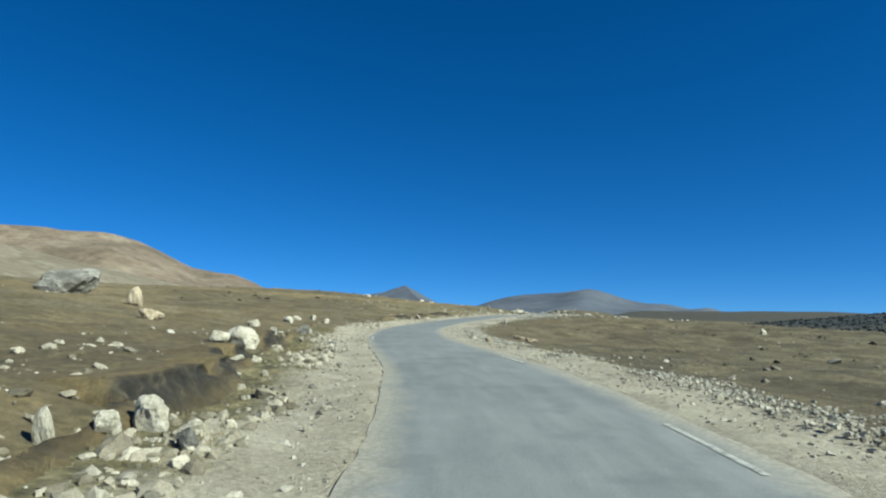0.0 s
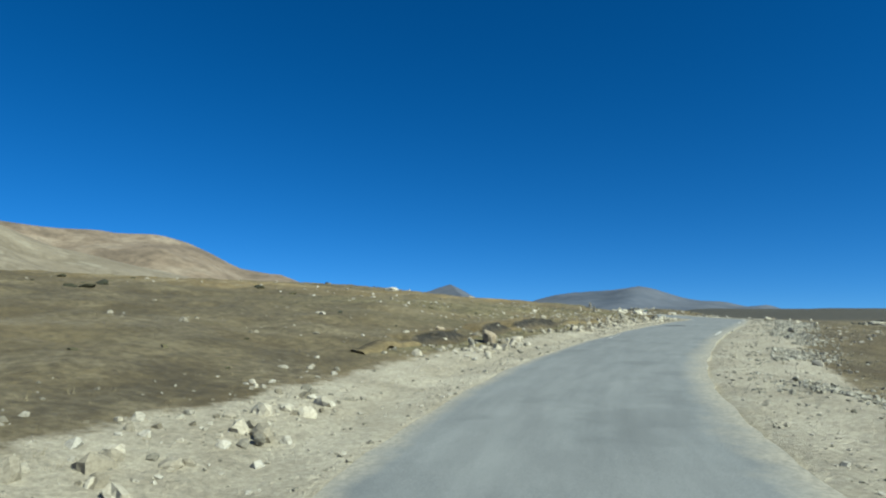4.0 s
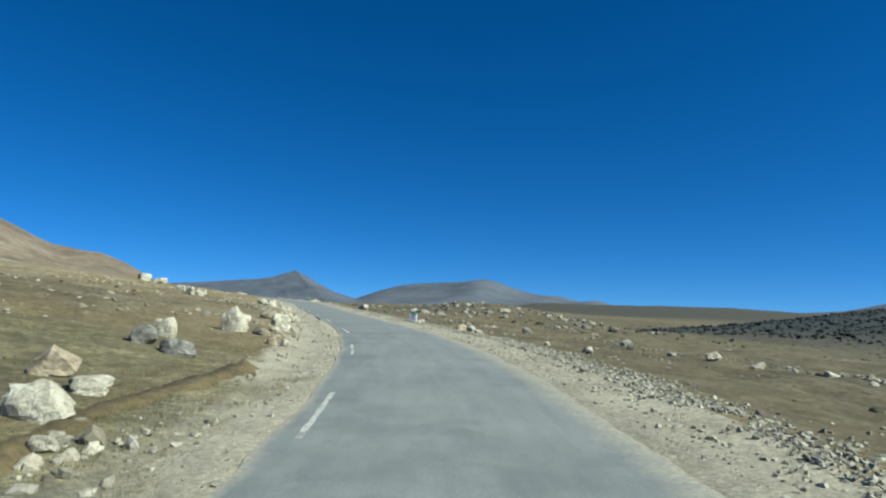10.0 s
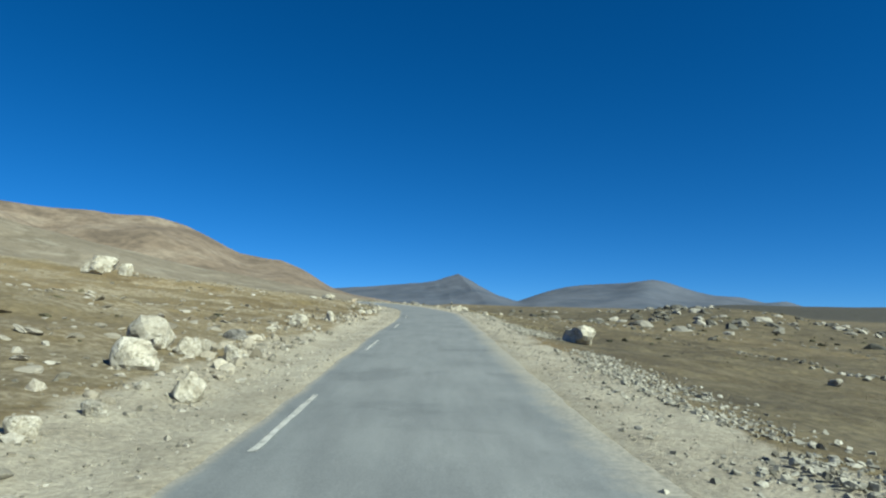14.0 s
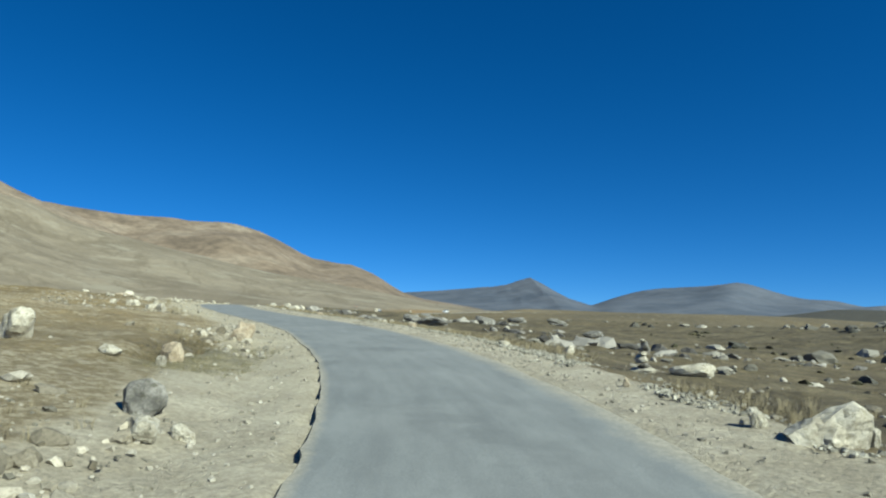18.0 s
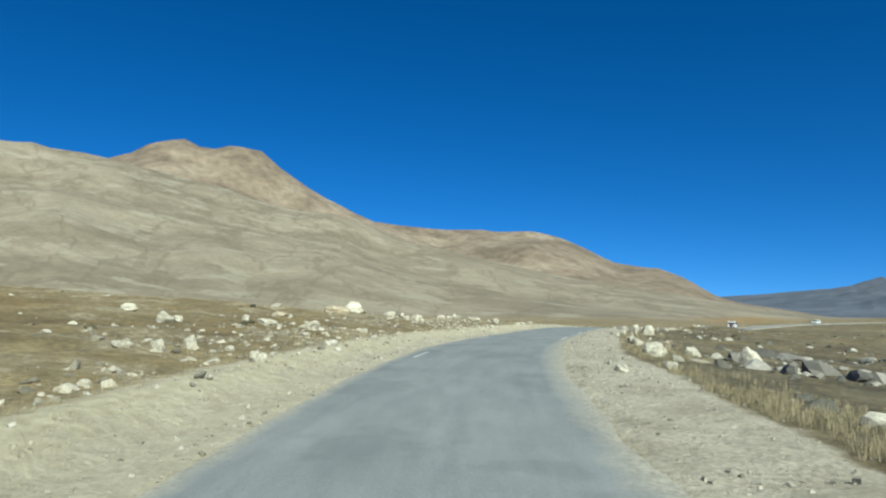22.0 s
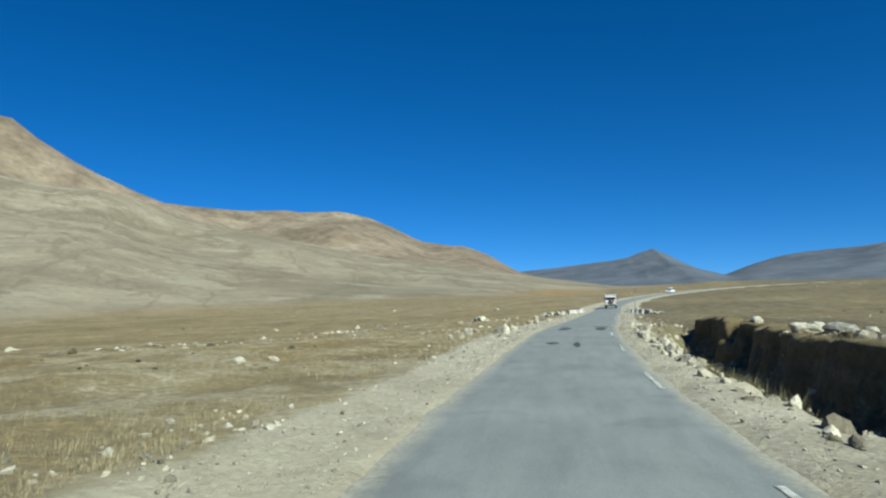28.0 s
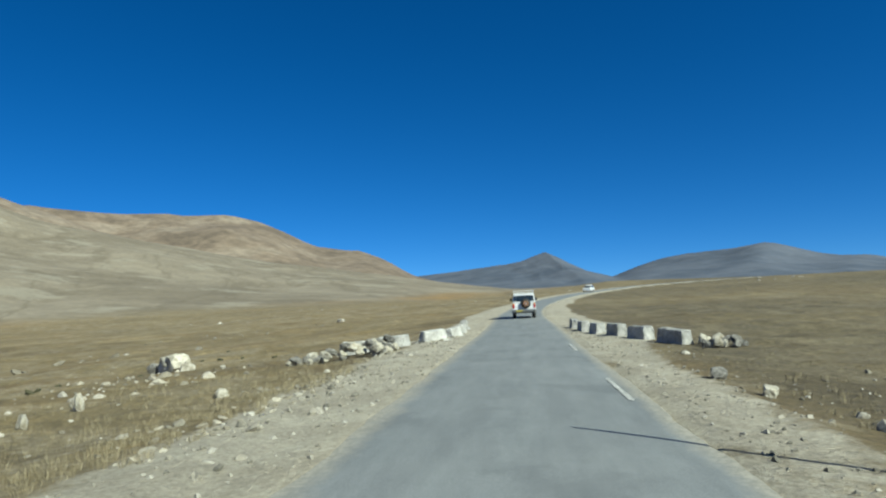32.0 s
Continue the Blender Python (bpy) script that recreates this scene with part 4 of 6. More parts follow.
boulders([
    (-21.6, 291.4, 0.42, 0.29, 0), (-21.8, 292.7, 0.31, 0.45, 0), (-21.6, 293.1, 0.35, 0.25, 0), (-16.7, 293.7, 0.26, 0.23, 0), (-1.4, 293.8, 0.74, 0.29, 2),
    (-30.6, 294.8, 2.13, 0.60, 1), (-31.9, 298.0, 2.18, 1.00, 0), (-28.5, 298.1, 0.64, 0.30, 0), (-8.9, 299.9, 0.85, 0.67, 0), (-12.1, 301.6, 0.13, 0.12, 0),
    (-30.9, 301.6, 1.00, 0.50, 0), (-21.3, 302.3, 0.59, 0.45, 0), (-11.9, 302.5, 0.22, 0.15, 0), (-30.6, 302.7, 0.63, 0.46, 0), (-19.7, 302.8, 0.42, 0.15, 0),
    (-29.1, 302.9, 1.10, 0.54, 0), (-26.8, 302.9, 0.81, 0.32, 0), (-21.9, 303.3, 0.52, 0.35, 1), (-19.8, 303.4, 0.19, 0.19, 0)])
boulders([
    (-25.7, 303.6, 1.04, 0.28, 0), (-12.7, 303.6, 0.21, 0.10, 0), (-19.9, 304.3, 0.45, 0.24, 0), (-12.8, 304.3, 0.11, 0.13, 0), (-24.9, 304.4, 0.46, 0.34, 0),
    (-23.4, 305.0, 0.48, 0.27, 0), (-22.9, 305.2, 0.42, 0.15, 0), (-22.2, 305.4, 0.30, 0.30, 2), (-24.8, 305.4, 0.83, 0.36, 0), (-13.0, 305.6, 0.45, 0.18, 0),
    (-11.6, 305.8, 0.8, 0.5, 0), (-13.2, 306.9, 0.45, 0.34, 2), (-30.4, 308.5, 0.43, 0.24, 0), (-30.1, 309.3, 0.63, 0.42, 0), (-29.8, 309.9, 0.85, 0.63, 0),
    (-28.4, 310.9, 0.52, 0.38, 0), (-15.3, 312.2, 0.32, 0.22, 0), (-15.3, 314.5, 0.53, 0.28, 0), (-30.1, 359.5, 0.51, 0.40, 0)])
boulders([
    # dark boulder at (-28.9, 360.3) stands in for shade beside the pale block
    (-28.5, 360.4, 0.6, 0.52, 0), (-28.9, 360.3, 0.4, 0.34, 2), (-31.1, 361.3, 0.16, 0.20, 0), (-30.4, 362.1, 0.32, 0.22, 1), (-28.8, 364.4, 0.42, 0.21, 0),
    (-29.1, 365.8, 0.17, 0.16, 2), (-31.9, 367.7, 0.49, 0.17, 0)])
# lesser ones between and beyond them
boulders([
    (-3.6, 19.9, 0.24, 0.20, 0), (3.9, 29.3, 0.41, 0.24, 1), (3.5, 31.9, 0.36, 0.18, 0), (-4.5, 32.8, 0.31, 0.31, 0), (6.8, 34.4, 0.72, 0.29, 1),
    (6.6, 36.7, 0.77, 0.26, 1), (8.5, 54.2, 0.28, 0.50, 0), (31.9, 56.6, 0.70, 0.50, 0), (11.8, 65.0, 0.32, 0.13, 2), (13.4, 67.9, 0.41, 0.19, 2),
    (19.4, 77.2, 0.35, 0.18, 0), (19.0, 78.1, 0.26, 0.19, 0), (10.6, 79.3, 0.25, 0.24, 0), (7.9, 81.5, 0.49, 0.12, 0), (10.6, 81.7, 0.44, 0.33, 0),
    (25.4, 82.5, 0.27, 0.18, 0), (30.3, 87.4, 0.40, 0.24, 0), (30.7, 89.3, 1.31, 0.26, 0), (29.1, 95.1, 0.26, 0.32, 0)])
boulders([
    (12.8, 104.6, 0.19, 0.49, 0), (14.3, 107.1, 0.28, 0.69, 2), (43.9, 115.7, 1.04, 0.54, 2), (20.7, 118.9, 0.28, 0.21, 0), (-6.6, 122.0, 1.92, 0.58, 0),
    (43.4, 124.5, 1.11, 0.33, 0), (43.5, 128.4, 1.00, 0.24, 0), (34.5, 128.8, 0.31, 0.20, 2), (41.0, 129.0, 0.60, 0.24, 0), (35.0, 130.0, 0.47, 0.24, 0),
    (40.4, 130.7, 0.64, 0.26, 0), (34.4, 132.3, 0.28, 0.17, 0), (39.9, 132.7, 0.50, 0.18, 0), (38.8, 134.1, 0.38, 0.29, 2), (43.4, 134.8, 1.02, 0.36, 1),
    (39.5, 135.8, 0.86, 0.29, 2), (33.5, 138.8, 0.47, 0.15, 0), (33.4, 139.7, 0.54, 0.34, 0), (19.7, 162.0, 0.28, 0.22, 0)])
boulders([
    (39.0, 178.8, 0.42, 0.23, 0), (22.7, 198.3, 0.32, 0.21, 0), (22.3, 199.0, 0.53, 0.21, 0), (22.6, 199.5, 0.51, 0.22, 0), (29.5, 204.5, 0.25, 0.27, 0),
    (18.1, 204.6, 0.66, 0.20, 0), (30.1, 208.1, 0.45, 0.27, 0), (28.7, 216.6, 0.47, 0.23, 0), (28.7, 218.4, 0.44, 0.37, 0), (32.0, 219.1, 0.29, 0.31, 0),
    (23.9, 231.4, 0.36, 0.15, 0), (21.3, 238.5, 0.40, 0.15, 0), (19.5, 240.4, 0.44, 0.22, 1), (21.7, 256.9, 1.69, 0.55, 2), (32.2, 257.6, 1.29, 0.64, 2),
    (-3.3, 257.7, 0.45, 0.20, 0), (-4.0, 259.8, 0.32, 0.13, 0), (23.6, 260.2, 1.16, 0.56, 2), (5.4, 261.3, 0.44, 0.15, 0)])
boulders([
    (13.9, 270.1, 0.35, 0.26, 0), (10.6, 270.8, 0.42, 0.38, 0), (-0.7, 273.5, 0.34, 0.20, 0), (27.0, 273.9, 1.64, 0.79, 2), (-22.5, 284.8, 0.51, 0.21, 0),
    (31.7, 287.1, 2.51, 0.75, 2), (12.2, 289.8, 2.52, 0.71, 2), (-8.4, 292.5, 0.28, 0.20, 0), (-9.2, 293.9, 0.24, 0.20, 2), (-8.4, 294.9, 0.30, 0.20, 0),
    (-9.3, 296.4, 0.30, 0.25, 0), (-8.9, 297.2, 0.30, 0.30, 0), (-22.8, 301.5, 0.29, 0.27, 0), (-10.0, 308.3, 0.27, 0.27, 0), (22.6, 312.3, 3.25, 0.91, 2),
    (28.7, 315.9, 3.94, 1.05, 2), (-33.1, 332.6, 0.83, 0.24, 0), (-35.4, 338.3, 0.68, 0.24, 0), (-18.9, 338.6, 0.40, 0.22, 0)])
boulders([
    (-19.6, 341.9, 0.45, 0.26, 0), (-17.2, 343.0, 0.70, 0.30, 0), (-19.9, 343.4, 0.28, 0.18, 0), (-16.0, 345.2, 0.80, 0.35, 0), (-20.8, 345.3, 0.22, 0.15, 0),
    (-33.5, 345.5, 0.58, 0.22, 0), (-20.9, 346.4, 0.36, 0.22, 2), (-33.3, 347.1, 0.46, 0.15, 0), (-15.2, 347.5, 0.60, 0.30, 2), (-21.1, 347.6, 0.30, 0.20, 0),
    (-21.3, 348.4, 0.26, 0.18, 0), (-21.2, 349.0, 0.34, 0.24, 2), (-20.9, 349.0, 0.28, 0.22, 0), (-15.8, 349.6, 0.50, 0.30, 0), (-17.3, 350.4, 0.9, 0.32, 0), (-16.5, 349.7, 1.05, 0.42, 2), (-16.8, 350.9, 0.7, 0.4, 0), (-17.6, 351.2, 0.5, 0.24, 0), (-21.1, 349.7, 0.34, 0.30, 0),
    (-21.4, 350.3, 0.24, 0.22, 0), (-21.5, 351.4, 0.42, 0.12, 0), (-17.0, 352.0, 0.50, 0.25, 0), (-21.2, 352.1, 0.50, 0.34, 0)])
boulders([
    (-21.6, 353.3, 0.26, 0.16, 0), (-21.9, 355.9, 0.52, 0.36, 0), (-29.8, 357.1, 0.29, 0.22, 0), (-22.0, 357.3, 0.40, 0.25, 0), (-30.5, 357.6, 0.40, 0.24, 0),
    (-17.4, 358.5, 0.60, 0.30, 0), (-22.3, 359.3, 0.45, 0.25, 0), (-22.1, 365.7, 0.58, 0.17, 0), (-29.7, 368.2, 0.22, 0.22, 0), (-31.2, 368.2, 0.23, 0.20, 0),
    (-22.3, 368.8, 0.47, 0.14, 0), (-32.2, 370.1, 0.37, 0.15, 0), (-31.8, 371.2, 0.28, 0.15, 0), (-29.4, 375.6, 0.42, 0.36, 0), (-53.0, 377.2, 0.84, 0.42, 0),
    (-30.5, 379.5, 0.52, 0.26, 1), (-88.8, 383.7, 1.65, 0.55, 0), (-22.5, 384.1, 0.28, 0.24, 2), (-29.8, 384.6, 0.33, 0.18, 0)])
boulders([
    (-35.1, 392.1, 0.26, 0.29, 0), (-22.4, 392.5, 0.34, 0.20, 0), (-35.2, 393.7, 0.32, 0.39, 0), (-32.4, 394.2, 0.35, 0.18, 0),
    (-35.7, 394.3, 0.36, 0.27, 0), (-22.7, 394.4, 0.40, 0.24, 2), (-40.9, 396.1, 0.64, 0.34, 0), (-40.8, 407.6, 0.80, 0.50, 0), (-41.9, 408.4, 1.90, 0.95, 0),
    (-43.2, 408.9, 0.70, 0.50, 2), (-66.0, 424.4, 0.92, 0.64, 0)])


# ---- loose stones and dry grass, past counting ----
def unit_stone(seed, detail, cuts):
    """Corners and triangles of a broken stone about one across, its middle at the origin."""
    bm = rock_shape(seed, cuts, 0.06, detail)
    co = np.array([v.co for v in bm.verts]) - (0, 0, 0.5)
    tris = np.array([[v.index for v in f.verts] for f in bm.faces])
    bm.free()
    return co, tris


def chip(seed):
    """A six-sided chip of stone, its corners knocked about."""
    rng = np.random.RandomState(seed)
    co = np.array([(a, b, c) for a in (-0.42, 0.42) for b in (-0.42, 0.42) for c in (-0.42, 0.42)]) * rng.uniform(0.62, 1.18, (8, 3))
    return co, np.array([(0, 1, 3), (0, 3, 2), (4, 6, 7), (4, 7, 5), (0, 4, 5), (0, 5, 1), (2, 3, 7), (2, 7, 6), (0, 2, 6), (0, 6, 4), (1, 5, 7), (1, 7, 3)])


CHIP_STONES = [chip(540 + k) for k in range(8)]
SMALL_STONES = [unit_stone(500 + k, 1, 5) for k in range(7)]
LARGE_STONES = [unit_stone(520 + k, 2, 7) for k in range(9)]


def lumps(x, y, size, rng, squash, forms):
    """Corner points and triangles of stones that rest on the ground, turned and tilted at random."""
    z, _ = cover(x, y)
    kind = rng.randint(len(forms), size=len(x))
    co, faces, base = [], [], 0
    for form, (unit, tris) in enumerate(forms):
        at = np.flatnonzero(kind == form)
        n, k = len(at), len(unit)
        if not n:
            continue
        jit = unit[None] * rng.uniform(0.88, 1.12, (n, k, 1))
        tip, roll = rng.normal(0, 0.3, n)[:, None], rng.normal(0, 0.3, n)[:, None]
        jit = jit * np.stack([rng.uniform(0.85, 1.4, n), rng.uniform(0.7, 1.1, n), rng.uniform(0.55, 1.0, n) * squash / 0.6], 1)[:, None]
        ax, az = jit[..., 0] * np.cos(tip) - jit[..., 2] * np.sin(tip), jit[..., 0] * np.sin(tip) + jit[..., 2] * np.cos(tip)
        ay, az = jit[..., 1] * np.cos(roll) - az * np.sin(roll), jit[..., 1] * np.sin(roll) + az * np.cos(roll)
        ang = rng.uniform(0, 6.28, n)
        c, s = np.cos(ang)[:, None], np.sin(ang)[:, None]
        big = size[at][:, None]
        co.append(np.stack([(ax * c - ay * s) * big + x[at][:, None], (ax * s + ay * c) * big + y[at][:, None], (az + 0.02) * big + z[at][:, None]], -1).reshape(-1, 3))
        faces.append((tris[None] + (base + np.arange(n) * k)[:, None, None]).reshape(-1, 3).astype(np.int32))
        base += n * k
    if not co:
        return np.zeros((0, 3)), np.zeros((0, 3), dtype=np.int32)
    return np.concatenate(co), np.concatenate(faces)


def scatter(name, x, y, size, mats, label, seed, squash=0.6, fine=0.16):
    """Many loose stones in one mesh: small ones broken to blocks, larger ones many-sided."""
    rng = np.random.RandomState(seed)
    bands = [(size < 0.09, CHIP_STONES), ((size >= 0.09) & (size < fine), SMALL_STONES), (size >= max(fine, 0.09), LARGE_STONES)]
    co, faces, base = [], [], 0
    for mask, forms in bands:
        c, f = lumps(x[mask], y[mask], size[mask], rng, squash, forms)
        co.append(c)
        faces.append(f + base)
        base += len(c)
    return tagged(raw_mesh(name, np.concatenate(co), np.concatenate(faces), mats), label, "stones", kind="stuff")


def raw_mesh(name, co, faces, mat):
    me = bpy.data.meshes.new(name)
    me.vertices.add(len(co))
    me.vertices.foreach_set("co", np.asarray(co, dtype=np.float32).ravel())
    me.loops.add(faces.size)
    me.loops.foreach_set("vertex_index", faces.ravel().astype(np.int32))
    me.polygons.add(len(faces))
    me.polygons.foreach_set("loop_start", np.arange(len(faces), dtype=np.int32) * faces.shape[1])
    me.polygons.foreach_set("use_smooth", np.zeros(len(faces), dtype=bool))
    me.update(calc_edges=True)
    me.materials.append(mat)
    return new(name, me)


def island_stone(name, dark, mid, light):
    m = material(name, 0.93)
    geo = m.node_tree.nodes.new("ShaderNodeNewGeometry")
    base = ramp(m, geo.outputs["Random Per Island"], [(0.0, dark), (0.45, mid), (1.0, light)], 1)
    col = mix(m, 0.5, base, ramp(m, grain(m, 30.0, 4.0, 0.7), [(0.35, (0.5, 0.48, 0.45)), (0.6, (1, 1, 1))]), "MULTIPLY")
    link(m, col, principled(m).inputs["Base Color"])
    return m


CHIPS = island_stone("road metal", (0.13, 0.12, 0.095), (0.26, 0.238, 0.19), (0.42, 0.395, 0.34))
FIELD = island_stone("field stone", (0.12, 0.103, 0.075), (0.25, 0.225, 0.175), (0.46, 0.43, 0.37))
BELT = island_stone("crushed grey rock", (0.15, 0.142, 0.115), (0.28, 0.265, 0.22), (0.45, 0.43, 0.365))


def along(n, seed, lo, hi):
    """Places at even chance along the road: arc length, and the line and heading of the road there."""
    rng = np.random.RandomState(seed)
    s = rng.uniform(s_of(lo), s_of(hi), n)
    return s, rng, road_at(s)


def place(n, seed, lo, hi, sampler):
    s, rng, (cx, cy, cz, tx, ty) = along(n, seed, lo, hi)
    off = sampler(rng, n, cy)
    return cx + ty * off, cy - tx * off, off, cy, rng


def pick(mask, *arrays):
    return [a[mask] for a in arrays]


# crushed stone on both verges
x, y, off, cy, rng = place(24000, 21, -2, 420, lambda r, n, cy: np.where(r.rand(n) < 0.5, -1, 1) * (HALF + 0.12 + np.abs(r.normal(0, 1.15, n))))
size = 0.02 + 0.06 * rng.rand(len(x)) ** 3
scatter("gravel", x, y, size, CHIPS, "crushed pale gravel strewn over both road verges", 22)
# a belt of coarse rubble along the outer edge of the right verge
x, y, off, cy, rng = place(64000, 23, -2, 262, lambda r, n, cy: HALF + 1.45 + 0.3 * np.sin(cy / 9) + r.normal(0.3, 0.48, n))
keep = (fractal(x, y, 2.6, 3) > -0.1) & (rng.rand(len(x)) < np.interp(y, [0, 60, 150, 230, 262], [0.8, 1, 0.8, 0.7, 0.3]))
x, y = pick(keep, x, y)
scatter("rubble", x, y, 0.026 + 0.075 * np.random.RandomState(24).rand(len(x)) ** 2.2, BELT, "belt of coarse pale rubble along the edge of the verge", 25)
# rubble and spoil on the left verge
x, y, off, cy, rng = place(16000, 26, -2, 420, lambda r, n, cy: -(HALF + 0.9 + np.abs(r.normal(0.8, 1.1, n))))
keep = (fractal(x, y, 6.0, 3) > -0.02) & (rng.rand(len(x)) < np.interp(y, [0, 14, 22, 45, 60, 120, 190, 235, 255, 330, 400], [1, 1, 0.6, 0.6, 1, 0.8, 0.9, 0.9, 0.3, 0.4, 0.6]))
x, y = pick(keep, x, y)
scatter("rubble", x, y, 0.03 + 0.17 * np.random.RandomState(27).rand(len(x)) ** 4, CHIPS, "pale rubble and spoil along the edge of the ditch", 28)
# stones over the turf, thick in some places and absent from others
x, y, off, cy, rng = place(16000, 29, -2, 420, lambda r, n, cy: np.where(r.rand(n) < 0.55, -1, 1) * (4.2 + 26 * r.rand(n) ** 1.6))
keep = fractal(x, y, 19.0, 3) + 0.35 * fractal(x, y, 5.0, 2) > 0.09
x, y = pick(keep, x, y)
scatter("field_stones", x, y, 0.04 + 0.24 * np.random.RandomState(30).rand(len(x)) ** 5, FIELD, "scattered pale stones lying in the dry turf", 31)
# blocks thrown up beside the ditches, thick as a wall in places
WALLS = island_stone("dug stone", (0.12, 0.103, 0.073), (0.26, 0.232, 0.178), (0.46, 0.42, 0.34))
x, y, off, cy, rng = place(4600, 51, 0, 232, lambda r, n, cy: -(3.5 + np.abs(r.normal(0.5, 0.6, n))))
keep = (fractal(x, y, 6.0, 3) > 0.02) & (np.interp(cy, [0, 12, 20, 38, 50, 56, 76, 84, 120, 126, 150, 152, 170, 178, 232], [1, 0.9, 0.35, 0.25, 0.4, 1, 1, 0.6, 0.8, 0.9, 0.9, 0.2, 0.3, 1, 1]) > rng.rand(len(x)))
x, y = pick(keep, x, y)
scatter("rubble", x, y, 0.06 + 0.27 * np.random.RandomState(52).rand(len(x)) ** 3.5, WALLS, "pale blocks heaped beside the roadside ditch", 53, 0.75)
# fallen stones in the gully
x, y, off, cy, rng = place(520, 54, 336, 376, lambda r, n, cy: r.uniform(2.7, 6.4, n))
scatter("rubble", x, y, 0.06 + 0.28 * rng.rand(len(x)) ** 3, WALLS, "stones fallen into the gully", 55, 0.75)
# the dark boulder slope
x, y, off, cy, rng = place(1500, 32, 234, 290, lambda r, n, cy: r.normal(15, 5.5, n))
keep = (off > 6.5) & (fractal(x, y, 6.0, 2) > 0.02)
x, y = pick(keep, x, y)
scatter("scree", x, y, 0.15 + 1.1 * np.random.RandomState(33).rand(len(x)) ** 4, island_stone("dark scree", (0.07, 0.065, 0.058), (0.15, 0.14, 0.125), (0.36, 0.34, 0.30)),
        "dark lichened scree blocks on a low swell", 34, 0.42)
# stones far over the plain
rng = np.random.RandomState(35)
x, y = rng.uniform(-150, 190, 9000), rng.uniform(0, 620, 9000)
s, across, away = road_coords(x, y)
keep = (away > 24) & (fractal(x, y, 33, 3) > 0.15)
x, y = pick(keep, x, y)
scatter("far_stones", x, y, 0.2 + 0.75 * rng.rand(len(x)) ** 4, FIELD, "pale stones dotted over the distant steppe", 36, 0.4, 9.0)

# the dark ridge: tumbled black rock and low scrub
rng = np.random.RandomState(61)
r, b = 128 + 300 * rng.rand(9000) ** 0.8, np.radians(rng.uniform(50, 116, 9000))
x, y = MID[0] + r * np.sin(b), MID[1] + r * np.cos(b)
keep = cover(x, y)[1]["scrub"] > 0.55
x, y = pick(keep, x, y)
scatter("ridge_rocks", x, y, 0.5 + 1.5 * np.random.RandomState(62).rand(len(x)) ** 3, island_stone("dark ridge rock", (0.008, 0.012, 0.014), (0.016, 0.022, 0.025), (0.036, 0.042, 0.043)),
        "tumbled dark rocks and low scrub on a distant ridge", 63, 0.7, 9.0)


def row_of(n, seed, ends, wide):
    """Places strewn along a line on the plain."""
    rng = np.random.RandomState(seed)
    u = rng.rand(n)
    (x0, y0), (x1, y1) = ends
    return x0 + (x1 - x0) * u + rng.normal(0, wide, n), y0 + (y1 - y0) * u + rng.normal(0, wide * 1.6, n)


# lines of stones over the plain, right of the first straight
for seed, n, ends, wide in ((71, 230, ((45, 146), (45, 120)), 0.8), (72, 300, ((46, 124), (50, 106)), 0.9), (73, 150, ((30, 100), (42, 92)), 1.2), (74, 200, ((60, 170), (78, 120)), 1.6)):
    x, y = row_of(n, seed, ends, wide)
    scatter("stone_row", x, y, 0.08 + 0.62 * np.random.RandomState(seed).rand(n) ** 3, FIELD, "line of half-sunk stones across the dry plain", seed, 0.6)
# stony ground: left of the second bend, right of it, beyond the sand bank, and round the heap at the culvert
DARKER = island_stone("lichened stone", (0.05, 0.05, 0.042), (0.13, 0.122, 0.1), (0.42, 0.395, 0.335))
for seed, n, lo, hi, a0, a1, big, mat, squash, label in (
        (91, 1000, 198, 248, -4.4, -22, 0.36, FIELD, 0.36, "flat pale stones thick on bare ground"),
        (92, 1500, 214, 300, 5.2, 30, 0.6, DARKER, 0.42, "grey and pale stones half sunk in brown turf"),
        (93, 3400, 238, 318, -4.8, -12, 0.25, WALLS, 0.5, "pale stones strewn beyond the sand bank"),
        (103, 2000, 136, 198, -5.5, -24, 0.36, FIELD, 0.22, "flat pale stones in streaks over the dry slope"),
        (94, 420, 386, 414, -8, -22, 0.42, WALLS, 0.55, "pale stones round a heap of spoil"),
        (95, 260, 300, 330, 4.2, 11, 0.38, WALLS, 0.55, "pale stones thrown up beside the road"),
        (96, 750, 334, 400, -3.9, -5.4, 0.1, WALLS, 0.55, "pale rubble along the grassy verge"),
        (104, 1500, 66, 94, -4.0, -13, 0.16, FIELD, 0.5, "small pale stones strewn through mossy turf"),
        (111, 1700, 62, 150, 4.6, 17, 0.15, FIELD, 0.5, "small stones scattered through brown heath"),
        (97, 480, 2, 21, -3.7, -8.5, 0.24, WALLS, 0.5, "pale broken rock beside the ditch")):
    x, y, off, cy, rng = place(n, seed, lo, hi, lambda r, n, cy: a0 + (a1 - a0) * r.rand(n) ** 1.2)
    keep = fractal(x, y, 6.0, 3) > -0.04
    x, y = pick(keep, x, y)
    scatter("rubble", x, y, 0.05 + big * np.random.RandomState(seed).rand(len(x)) ** 3, mat, label, seed, squash)
